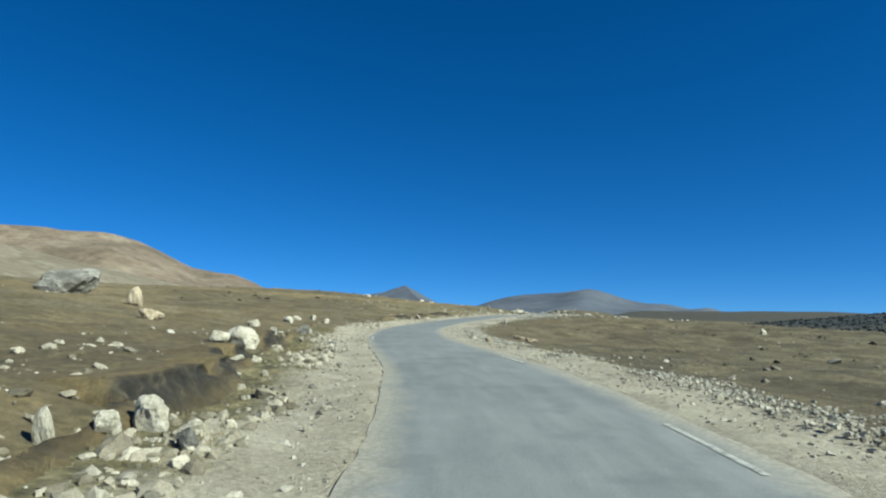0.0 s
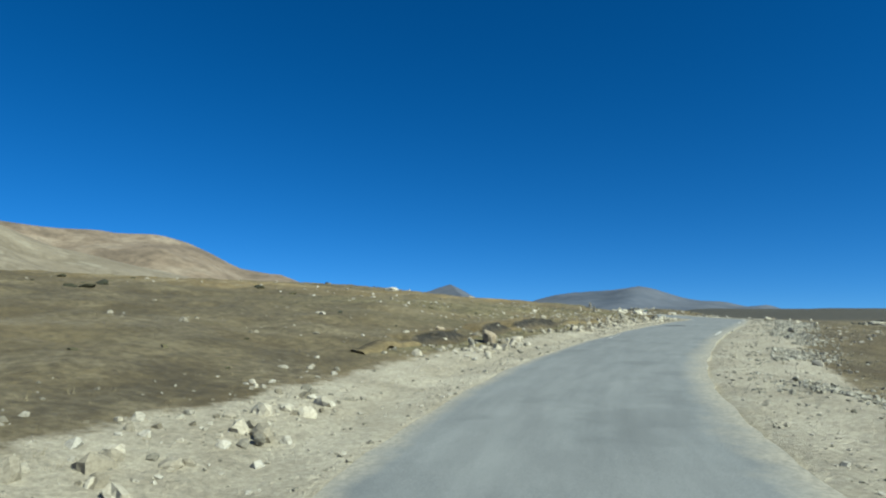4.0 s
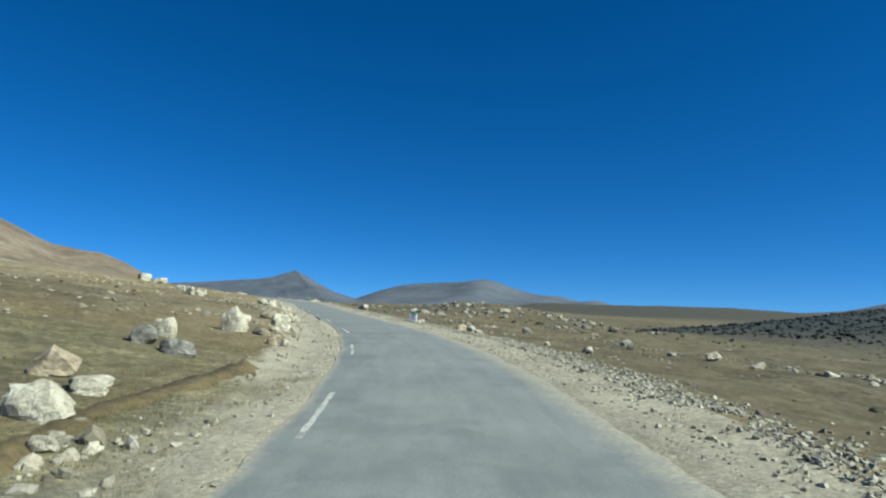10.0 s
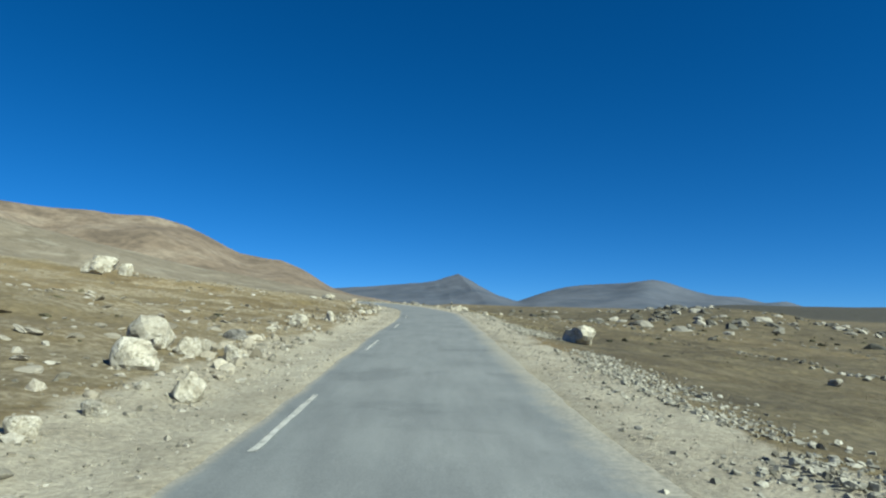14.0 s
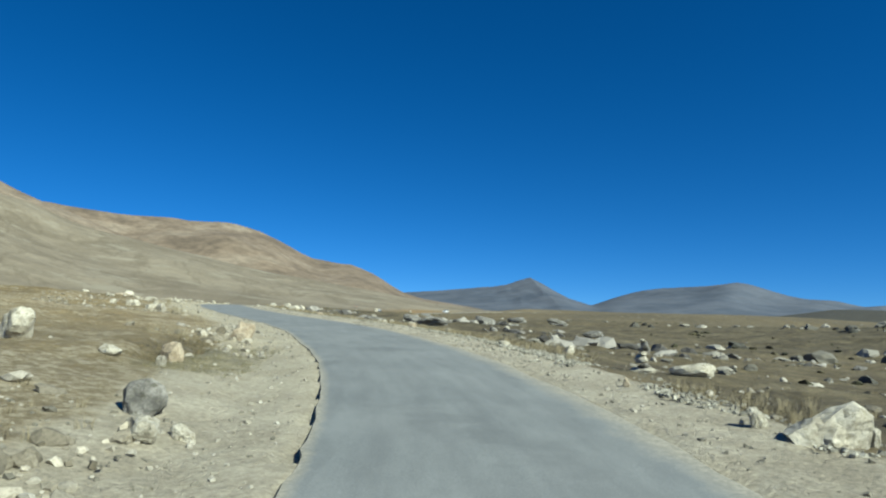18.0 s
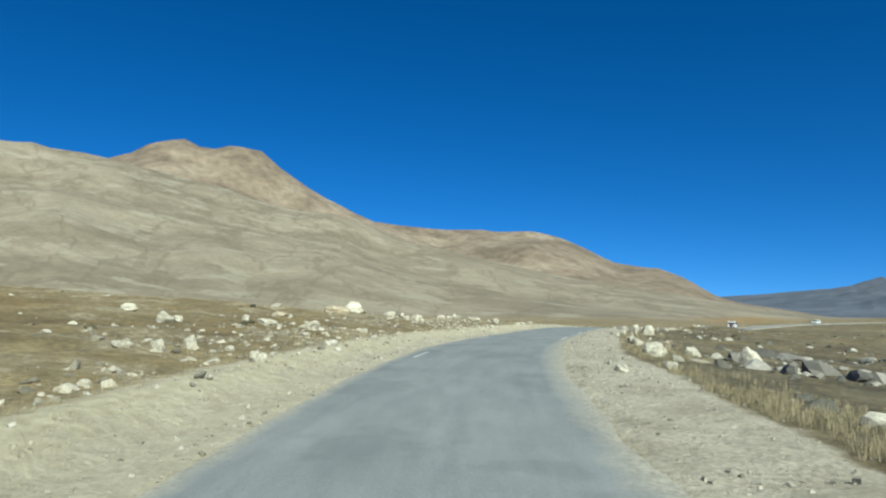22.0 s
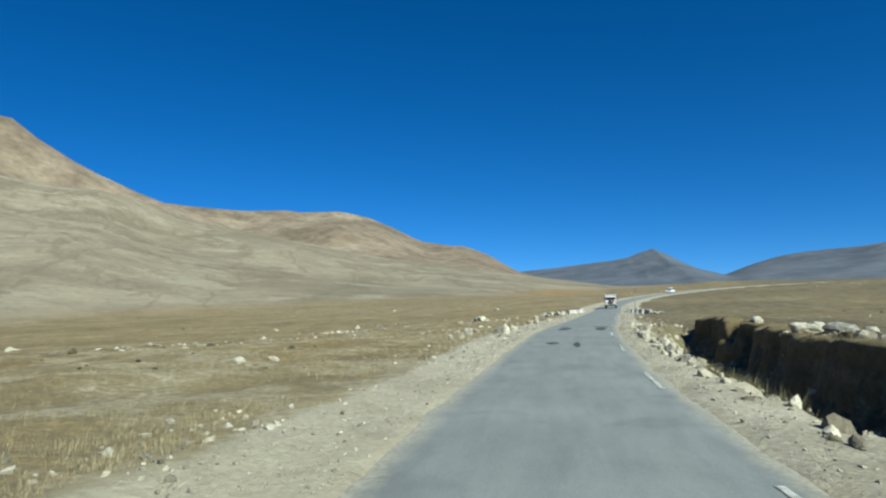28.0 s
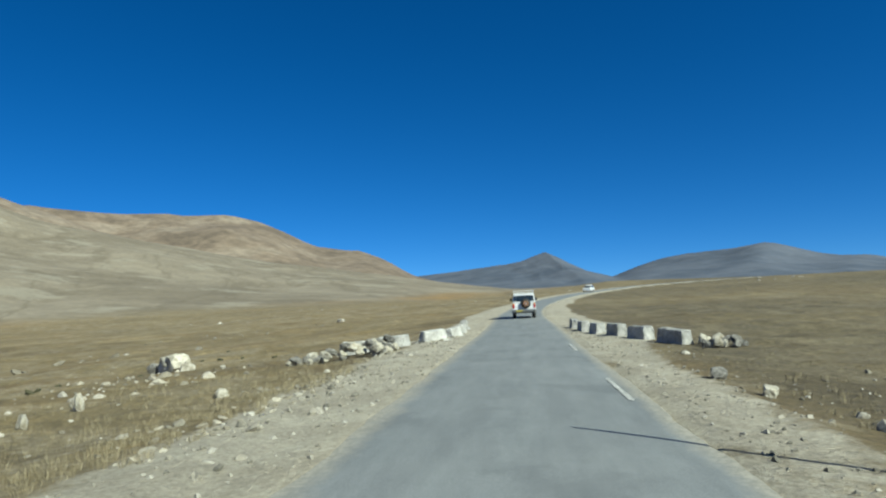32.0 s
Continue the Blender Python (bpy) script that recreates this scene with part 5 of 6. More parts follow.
# dark slabs on the knoll and in a long line below it
rng = np.random.RandomState(98)
x, y = rng.normal(76, 22, 1300), rng.normal(285, 28, 1300)
keep = (fractal(x, y, 14.0, 3) > 0.0) & (road_coords(x, y)[2] > 14)
x, y = pick(keep, x, y)
scatter("slabs", x, y, 0.35 + 1.9 * np.random.RandomState(99).rand(len(x)) ** 3, DARKER, "dark and pale slabs on a rocky knoll", 100, 0.5)
for seed, n, ends, wide in ((101, 260, ((38.5, 200), (46, 174)), 0.5), (102, 160, ((60, 262), (70, 196)), 1.3)):
    x, y = row_of(n, seed, ends, wide)
    scatter("stone_row", x, y, 0.1 + 0.6 * np.random.RandomState(seed).rand(n) ** 3, DARKER, "line of dark half-sunk slabs across the plain", seed, 0.5)
for seed, n, ends, wide in ((105, 160, ((-44, 378), (-58, 366)), 1.5), (106, 120, ((-38, 366), (-50, 360)), 1.2), (107, 170, ((-46, 416), (-62, 404)), 1.8), (108, 110, ((-40, 396), (-52, 388)), 1.4)):
    x, y = row_of(n, seed, ends, wide)
    scatter("stone_row", x, y, 0.07 + 0.5 * np.random.RandomState(seed).rand(n) ** 3.5, FIELD, "pale stones along a low step in the turf", seed, 0.45)
# pale slabs on the far rim of the gully
x, y = row_of(70, 109, ((-17.8, 350.6), (-16.0, 349.2)), 0.35)
scatter("rubble", x, y, 0.08 + 0.5 * np.random.RandomState(109).rand(len(x)) ** 2, WALLS, "pale slabs heaped on the rim of the gully", 110, 0.5)
# dark cushion plants
CUSHION = island_stone("cushion plant", (0.022, 0.024, 0.013), (0.05, 0.048, 0.024), (0.095, 0.082, 0.042))
rng = np.random.RandomState(75)
x, y = rng.uniform(-60, 170, 7000), rng.uniform(0, 420, 7000)
s, across, away = road_coords(x, y)
keep = (away > 6) & (fractal(x, y, 15, 3) + 0.3 * fractal(x, y, 3.5, 2) > np.where(across > 0, 0.05, 0.13))
x, y, away = pick(keep, x, y, away)
scatter("cushion_plants", x, y, (0.15 + 0.5 * np.random.RandomState(76).rand(len(x)) ** 2) * np.interp(away, [6, 40, 120], [0.55, 1.1, 2.0]), CUSHION, "dark low cushion plants dotted over the steppe", 77, 0.45, 9.0)


def grass(name, x, y, tall, blades, mat, label, seed, short=True):
    """Tufts of thin bent blades, in one mesh."""
    rng = np.random.RandomState(seed)
    z, _ = cover(x, y)
    n = len(x)
    x, y, z, tall = (np.repeat(a, blades) for a in (x, y, z, tall))
    m = n * blades
    ang, lean = rng.uniform(0, 6.28, m), rng.uniform(0.1, 0.75, m)
    h = tall * rng.uniform(0.5, 1.1, m)
    r0 = tall * 0.6 * np.sqrt(rng.rand(m))
    bx, by = x + np.cos(ang) * r0, y + np.sin(ang) * r0
    w = 0.0018 + 0.005 * tall
    px, py = -np.sin(ang + 0.8) * w, np.cos(ang + 0.8) * w
    mx, my = bx + np.cos(ang) * h * lean * 0.35, by + np.sin(ang) * h * lean * 0.35
    ex, ey = bx + np.cos(ang) * h * lean, by + np.sin(ang) * h * lean
    co = np.stack([np.stack([bx - px, by - py, z - 0.03], -1), np.stack([bx + px, by + py, z - 0.03], -1), np.stack([mx + px * 0.7, my + py * 0.7, z + h * 0.6], -1),
                   np.stack([mx - px * 0.7, my - py * 0.7, z + h * 0.6], -1), np.stack([ex, ey, z + h * (1 - 0.25 * lean)], -1)], 1).reshape(-1, 3)
    if short:
        co = np.stack([np.stack([bx - px, by - py, z - 0.03], -1), np.stack([bx + px, by + py, z - 0.03], -1), np.stack([ex, ey, z + h * (1 - 0.25 * lean)], -1)], 1).reshape(-1, 3)
        return tagged(raw_mesh(name, co, np.arange(m * 3, dtype=np.int32).reshape(-1, 3), mat), label, "grass", kind="stuff")
    b = (np.arange(m) * 5)[:, None]
    faces = np.concatenate([b + [[0, 1, 2]], b + [[0, 2, 3]], b + [[3, 2, 4]]]).astype(np.int32)
    return tagged(raw_mesh(name, co, faces, mat), label, "grass", kind="stuff")


STRAW = island_stone("dry grass", (0.15, 0.122, 0.07), (0.255, 0.212, 0.128), (0.38, 0.33, 0.215))
DARK = island_stone("dark sedge", (0.016, 0.016, 0.01), (0.036, 0.034, 0.02), (0.085, 0.074, 0.042))
OLIVE = island_stone("olive grass", (0.07, 0.065, 0.03), (0.14, 0.125, 0.06), (0.26, 0.225, 0.12))
SEDGE = island_stone("brown sedge", (0.07, 0.06, 0.035), (0.15, 0.12, 0.065), (0.27, 0.215, 0.12))
x, y, off, cy, rng = place(17000, 41, -2, 420, lambda r, n, cy: np.where(r.rand(n) < 0.5, -1, 1) * (3.5 + 14 * r.rand(n) ** 1.4))
keep = fractal(x, y, 9.0, 3) + 0.4 * fractal(x, y, 2.0, 2) > -0.02
x, y = pick(keep, x, y)
grass("grass", x, y, 0.05 + 0.09 * np.random.RandomState(42).rand(len(x)) ** 2, 12, STRAW, "short dry straw-coloured grass in loose tufts", 43)
x, y, off, cy, rng = place(9000, 47, -2, 420, lambda r, n, cy: np.where(r.rand(n) < 0.5, -1, 1) * (4.2 + 22 * r.rand(n) ** 1.3))
keep = fractal(x, y, 13.0, 3) > 0.05
x, y = pick(keep, x, y)
grass("sedge", x, y, 0.06 + 0.1 * np.random.RandomState(48).rand(len(x)) ** 2, 8, SEDGE, "low brown sedge in dense cushions", 49)
x, y, off, cy, rng = place(9500, 44, 190, 400, lambda r, n, cy: np.where(r.rand(n) < np.where(cy > 300, 0.85, 0.2), -1, 1) * (4.1 + np.abs(r.normal(0.3, 1.2, n))))
keep = (fractal(x, y, 6.0, 3) + 0.5 * fractal(x, y, 1.5, 2) > -0.03) & (cover(x, y)[1]["peat_shade"] < 0.3) & (cover(x, y)[1]["sand"] < 0.4)
x, y = pick(keep, x, y)
grass("tussocks", x, y, (0.09 + 0.2 * np.random.RandomState(45).rand(len(x)) ** 2) * np.interp(y, [300, 330], [1.0, 0.62]), 22, STRAW, "taller bleached tussock grass along the verge", 46, False)

# tall straw grass along the outer edge of both verges at the second bend
for seed, n, lo, hi, a0, a1, tall in ((113, 2600, 234, 302, 4.3, 6.4, 0.14), (116, 2200, 236, 320, -4.5, -6.0, 0.08)):
    x, y, off, cy, rng = place(n, seed, lo, hi, lambda r, n, cy: a0 + (a1 - a0) * r.rand(n) ** 1.3)
    keep = fractal(x, y, 3.0, 3) > -0.06
    x, y = pick(keep, x, y)
    grass("grass", x, y, tall * (0.7 + 1.1 * np.random.RandomState(seed).rand(len(x))), 15, STRAW, "bleached straw grass along the edge of the verge", seed + 1)
# straw grass thick along the edge of the north plain, on the gully's near slope, and through the mossy turf
x, y, off, cy, rng = place(6500, 84, 318, 402, lambda r, n, cy: -(4.6 + 7 * r.rand(n) ** 1.5))
keep = fractal(x, y, 4.0, 3) > -0.08
x, y = pick(keep, x, y)
grass("grass", x, y, 0.09 + 0.13 * np.random.RandomState(85).rand(len(x)), 14, STRAW, "straw-coloured grass thick along the edge of the plain", 86)
x, y, off, cy, rng = place(900, 87, 337, 354, lambda r, n, cy: r.uniform(3.3, 5.0, n))
keep = fractal(x, y, 2.4, 3) > 0.0
x, y = pick(keep, x, y)
grass("grass", x, y, 0.12 + 0.2 * np.random.RandomState(88).rand(len(x)), 16, OLIVE, "olive grass on the near slope of the gully", 89)
x, y, off, cy, rng = place(6400, 90, 64, 128, lambda r, n, cy: -(4.0 + 8 * r.rand(n) ** 1.3))
keep = (fractal(x, y, 3.2, 3) > -0.05) & ((cy < 96) | (cy > 106))
x, y = pick(keep, x, y)
grass("grass", x, y, 0.05 + 0.09 * np.random.RandomState(91).rand(len(x)) ** 2, 14, OLIVE, "low olive grass through mossy turf", 92)
# olive and straw grass on the ditch floors, and short sedge along the lip of the turf
for ditch in DITCHES:
    long = ditch[0][-1] - ditch[0][0]
    fringe = 0 if ditch[0][0] == 87 else 170
    for seed, n, lo, hi, tall, mat, label in ((83, fringe, -0.15, 0.32, 0.1, DARK if ditch[0][0] < 200 else SEDGE, "dark sedge hanging over the peaty ditch side"), (78, 110, 0.2, 1.9, 0.07, OLIVE, "olive grass among the stones of the ditch"), (79, 60, -0.35, -0.02, 0.04, SEDGE, "short brown sedge along the turf edge")):
        if not n:
            continue
        s, rng, (cx, cy, cz, tx, ty) = along(int(n * long), seed, ditch[0][0], ditch[0][-1])
        lip, stands = turf_edge(ditch, cy)
        off = lip + rng.uniform(lo, hi, len(s))
        x, y = cx + ty * off, cy - tx * off
        keep = (fractal(x, y, 1.8, 3) > (0.0 if lo > 0 else -0.06)) & (stands > (0.4 if seed == 83 else -1))
        x, y = pick(keep, x, y)
        grass("grass" if lo > 0 else "sedge", x, y, tall * (0.6 + 1.2 * rng.rand(len(x)) ** 2), 18 if seed == 83 else 14, mat, label, seed)
s, rng, (cx, cy, cz, tx, ty) = along(2200, 81, 336, 376)
for _ in range(3):
    off = gully_rim(cx + ty * 6.5, cy - tx * 6.5, cy) + 0.25 + np.abs(rng.normal(0, 0.35, len(s)))
grass("sedge", cx + ty * off, cy - tx * off, 0.08 + 0.12 * rng.rand(len(s)) ** 2, 14, SEDGE, "dark sedge hanging over the rim of the gully", 82)


# ---- the road's paint and patches ----
def strip(name, y0, length, off, width, mat, label, category, group):
    """A thin painted bar on the asphalt, with ragged ends."""
    s0 = s_of(y0)
    s = np.linspace(s0, s0 + length, 12)
    cx, cy, cz, tx, ty = road_at(s)
    bm = bmesh.new()
    rows = []
    for k in range(len(s)):
        row = []
        for e in (-1, -0.4, 0.3, 1):
            o = off + e * width / 2 * (1 - 0.35 * random.random() * (abs(e) == 1))
            row.append(bm.verts.new((cx[k] + ty[k] * o, cy[k] - tx[k] * o, cz[k] + 0.0185 - 0.03 * abs(o / HALF) ** 3 + 0.012 * float(fractal(s[k], 9 + o / HALF, 5.0, 2)))))
        rows.append(row)
    for a, b in zip(rows, rows[1:]):
        for k in range(3):
            bm.faces.new((a[k], a[k + 1], b[k + 1], b[k]))
    bmesh.ops.solidify(bm, geom=bm.faces[:], thickness=-0.002)
    ob = new(name, mesh_of(name, bm, mat))
    return tagged(ob, label, category, group)


for y0 in (65.0, 72.6, 88.8, 97.4, 106.6, 115.6, 125.6, 135.0, 145.6, 155.3, 165.7, 176.3, 187.0, 197.3, 271.9, 282.4):
    strip("road_marking", y0, 3.4 if 95 < y0 < 200 else 2.0, -1.84 if 95 < y0 < 130 else -1.66, 0.10, PAINT, "worn white dash of the edge line on asphalt", "road marking", "edge line dashes")
for y0, off in ((5.9, 1.49), (17.0, 1.55), (31.2, -1.93)):
    strip("road_marking", y0, 2.4, off, 0.10, PAINT, "worn white dash of the edge line on asphalt", "road marking", "edge line dashes")
for y0 in (67.0, 77.5, 87.2, 236.5, 284.0, 292.6, 299.6, 307.0, 314.6, 323.0, 331.6, 340.5, 348.8, 357.1, 366.6, 375.4, 383.4, 391.4, 401.0):
    strip("road_marking", y0, 2.7 if y0 > 200 else 2.3, 1.62, 0.10, PAINT, "worn white dash of the edge line on asphalt", "road marking", "edge line dashes")

TAR = material("fresh tar patch", 0.75)
link(TAR, ramp(TAR, grain(TAR, 5.0, 7.0, 0.8), [(0.3, (0.03, 0.032, 0.035)), (0.55, (0.048, 0.052, 0.055)), (0.72, (0.13, 0.137, 0.138))]), principled(TAR).inputs["Base Color"])


def patch(y0, off, wide, long, seed):
    """A flat tarred repair over a filled pothole, ragged in outline."""
    rng = np.random.RandomState(seed)
    bm = bmesh.new()
    s0 = s_of(y0)
    ring = []
    lobes = rng.uniform(0, 6.28, 4)
    for k in range(48):
        a = k / 48 * 2 * math.pi
        r = 1 + 0.1 * math.sin(2 * a + lobes[0]) + 0.09 * math.sin(3 * a + lobes[1]) + 0.07 * math.sin(5 * a + lobes[2]) + 0.05 * math.sin(9 * a + lobes[3]) + 0.035 * rng.randn()
        s = s0 + math.sin(a) * long / 2 * r
        o = off + math.cos(a) * wide / 2 * r
        cx, cy, cz, tx, ty = road_at(s)
        ring.append(bm.verts.new((cx + ty * o, cy - tx * o, cz + 0.0205 - 0.03 * abs(o / HALF) ** 3 + 0.012 * float(fractal(s, 9 + o / HALF, 5.0, 2)))))
    face = bm.faces.new(ring)
    made = bmesh.ops.extrude_face_region(bm, geom=[face])
    bmesh.ops.translate(bm, vec=(0, 0, -0.02), verts=[v for v in made["geom"] if isinstance(v, bmesh.types.BMVert)])
    bmesh.ops.recalc_face_normals(bm, faces=bm.faces[:])
    return tagged(new("tar_patch", mesh_of("tar_patch", bm, TAR)), "dark tarred patch over a filled pothole in the asphalt", "road patch", "tar patches")


for y0, off, wide, long, seed in ((73.6, -0.82, 0.8, 0.5, 1), (352.6, -0.68, 0.44, 1.0, 2), (351.8, 0.2, 0.24, 2.2, 3), (363.9, -0.72, 0.64, 2.7, 4), (366.4, -0.95, 0.42, 0.5, 6), (363.8, 1.13, 0.5, 3.9, 5), (366.6, 1.12, 0.75, 0.45, 7)):
    patch(y0, off, wide, long, seed)


# ---- things on and beside the road ----
WHITE = plain("white car paint", (0.6, 0.61, 0.62), 0.4, vary=0.05, scale=3.0)
BLACK = plain("black rubber", (0.02, 0.02, 0.021), 0.8, vary=0.2, scale=20.0)
TRIM = plain("grey bumper plastic", (0.10, 0.105, 0.11), 0.6, vary=0.2, scale=8.0)
STEEL = plain("galvanised rack steel", (0.42, 0.43, 0.44), 0.4, 0.8, vary=0.15, scale=9.0)
TAN_WHEEL = plain("tan painted wheel", (0.33, 0.17, 0.09), 0.55, vary=0.2, scale=9.0)
RED_LENS = plain("red lamp lens", (0.35, 0.02, 0.015), 0.25, vary=0.1, scale=9.0)
AMBER = plain("amber lamp lens", (0.55, 0.2, 0.02), 0.25, vary=0.1, scale=9.0)
PLATE = plain("number plate", (0.5, 0.42, 0.08), 0.5, vary=0.1, scale=9.0)
GLASS = material("dark window glass", 0.06)
principled(GLASS).inputs["Base Color"].default_value = (0.018, 0.024, 0.028, 1)


def wheel(parent, x, y, z, r, w, rim_mat, axis="X"):
    """A tyre with a rim sunk in it, under its car."""
    d = Vector((1, 0, 0)) if axis == "X" else Vector((0, 1, 0))
    bm = bmesh.new()
    c = Vector((x, y, z))
    cylinder(bm, c - d * w / 2, c + d * w / 2, r, n=28)
    edges = [e for e in bm.edges if len(e.link_faces) == 2 and any(len(f.verts) > 4 for f in e.link_faces)]
    bmesh.ops.bevel(bm, geom=edges, offset=w * 0.18, segments=3, affect="EDGES")
    tyre = part("wheel", bm, BLACK, parent, "black rubber tyre", True)
    bm = bmesh.new()
    cylinder(bm, c - d * (w / 2 + 0.012), c + d * (w / 2 + 0.012), r * 0.56, n=20)
    part("rim", bm, rim_mat, tyre)
    bm = bmesh.new()
    cylinder(bm, c - d * (w / 2 + 0.03), c + d * (w / 2 + 0.03), r * 0.17, n=12)
    part("hub", bm, STEEL, tyre)
    return tyre


def off_roader(m):
    """A boxy four-wheel drive, its nose along +y, standing on z 0."""
    car = new("off_road_vehicle")
    bm = bmesh.new()
    box(bm, -0.86, 0.86, -2.1, 2.1, 0.52, 1.12, 0.06)
    box(bm, -0.78, 0.78, 1.0, 2.06, 0.98, 1.2, 0.05)
    part("body", bm, WHITE, car)
    bm = bmesh.new()
    made = box(bm, -0.85, 0.85, -2.06, 0.95, 1.1, 1.86, 0.0)
    for v in bm.verts:
        if v.co.z > 1.5:
            v.co.x *= 0.9
            v.co.y = -2.0 if v.co.y < 0 else 0.55
    bmesh.ops.bevel(bm, geom=bm.edges[:], offset=0.05, segments=2, affect="EDGES")
    part("cabin", bm, WHITE, car)
    bm = bmesh.new()
    box(bm, -0.56, 0.56, -2.075, -2.03, 1.28, 1.72, 0.02)
    for v in bm.verts:
        v.co.y += (v.co.z - 1.28) * 0.07
    part("rear_window", bm, GLASS, car, "dark rear window glass")
    for sx in (-1, 1):
        bm = bmesh.new()
        box(bm, 0.6, 0.74, -2.082, -2.035, 1.3, 1.7, 0.015)
        for v in bm.verts:
            v.co.x = sx * (v.co.x - (v.co.z - 1.3) * 0.06)
            v.co.y += (v.co.z - 1.3) * 0.07
        part("quarter_window", bm, GLASS, car, "dark narrow corner window")
        for y0, y1 in ((-1.85, -0.75), (-0.65, 0.12), (0.2, 0.72)):
            bm = bmesh.new()
            box(bm, 0.835, 0.86, y0, y1, 1.28, 1.7, 0.01)
            for v in bm.verts:
                v.co.x = sx * (v.co.x - (v.co.z - 1.1) * 0.112 + 0.012)
            part("side_window", bm, GLASS, car, "dark side window glass")
        bm = bmesh.new()
        box(bm, 0.7, 0.84, -2.13, -2.08, 0.78, 1.05, 0.015)
        for v in bm.verts:
            v.co.x *= sx
        lamp = part("tail_lamp", bm, RED_LENS, car, "red tail lamp")
        bm = bmesh.new()
        box(bm, 0.7, 0.84, -2.136, -2.085, 1.06, 1.14, 0.01)
        for v in bm.verts:
            v.co.x *= sx
        part("indicator", bm, AMBER, lamp)
        bm = bmesh.new()
        box(bm, 0.9, 1.06, 0.62, 0.68, 1.28, 1.5, 0.02)
        for v in bm.verts:
            v.co.x *= sx
        part("wing_mirror", bm, BLACK, car)
        bm = bmesh.new()
        cylinder(bm, (sx * 0.84, 0.62, 1.22), (sx * 0.92, 0.65, 1.34), 0.02, n=8)
        part("mirror_arm", bm, BLACK, car)
        bm = bmesh.new()
        box(bm, 0.8, 0.92, -1.75, -0.75, 0.9, 1.0, 0.03)
        box(bm, 0.8, 0.92, 0.85, 1.85, 0.9, 1.0, 0.03)
        for v in bm.verts:
            v.co.x *= sx
        bmesh.ops.recalc_face_normals(bm, faces=bm.faces[:])
        part("wheel_arch", bm, TRIM, car)
        bm = bmesh.new()
        box(bm, 0.78, 0.96, -0.72, 0.78, 0.42, 0.48, 0.015)
        for v in bm.verts:
            v.co.x *= sx
        part("side_step", bm, TRIM, car)
        for y in (-1.25, 1.35):
            wheel(car, sx * 0.74, y, 0.37, 0.37, 0.24, STEEL)
    for name, y0, y1, z0, z1 in (("rear_bumper", -2.28, -2.08, 0.5, 0.68), ("front_bumper", 2.08, 2.26, 0.5, 0.7)):
        bm = bmesh.new()
        box(bm, -0.86, 0.86, y0, y1, z0, z1, 0.03)
        part(name, bm, TRIM, car)
    bm = bmesh.new()
    box(bm, -0.85, 0.85, -2.0, 2.0, 0.4, 0.54, 0.02)
    part("chassis", bm, TRIM, car)
    bm = bmesh.new()
    box(bm, -0.56, -0.12, -2.3, -2.285, 0.52, 0.65, 0.0)
    plate = part("number_plate", bm, PLATE, car, "worn yellow number plate")
    bm = bmesh.new()
    box(bm, -0.52, -0.16, -2.304, -2.3, 0.56, 0.61, 0.0)
    part("plate_bar", bm, BLACK, plate)
    spare = wheel(car, 0.14, -2.22, 1.12, 0.36, 0.22, TAN_WHEEL, "Y")
    spare.name = "spare_wheel"
    spare["label"] = "spare tyre with a tan rim on the tailgate"
    for k in range(5):
        a = k / 5 * 2 * math.pi
        bm = bmesh.new()
        cylinder(bm, (0.14 + 0.12 * math.cos(a), -2.352, 1.12 + 0.12 * math.sin(a)), (0.14 + 0.12 * math.cos(a), -2.338, 1.12 + 0.12 * math.sin(a)), 0.05, n=10)
        part("rim_hole", bm, BLACK, spare)
    # roof rack
    rack = new("roof_rack")
    rack.parent = car
    rack.location = (0, 0, 0)
    bm = bmesh.new()
    for z, inset in ((1.93, 0.0), (2.06, -0.03)):
        for sx in (-1, 1):
            cylinder(bm, (sx * (0.74 - inset), -1.95, z), (sx * (0.74 - inset), 0.55, z), 0.018, n=8)
        for y in (-1.95, 0.55):
            cylinder(bm, (-0.74 + inset, y, z), (0.74 - inset, y, z), 0.02, n=8)
    part("rails", bm, WHITE, rack)
    for k in range(9):
        bm = bmesh.new()
        y = -1.85 + k * 0.29
        box(bm, -0.74, 0.74, y - 0.03, y + 0.03, 1.915, 1.935, 0.005)
        part("slat", bm, STEEL, rack)
    for sx in (-1, 1):
        for y in (-1.7, -0.7, 0.3):
            bm = bmesh.new()
            cylinder(bm, (sx * 0.72, y, 1.8), (sx * 0.72, y, 2.06), 0.016, n=8)
            part("post", bm, WHITE, rack)
    car.matrix_world = m
    return tagged(car, "white boxy off-road vehicle with roof rack and tan spare wheel", "car")


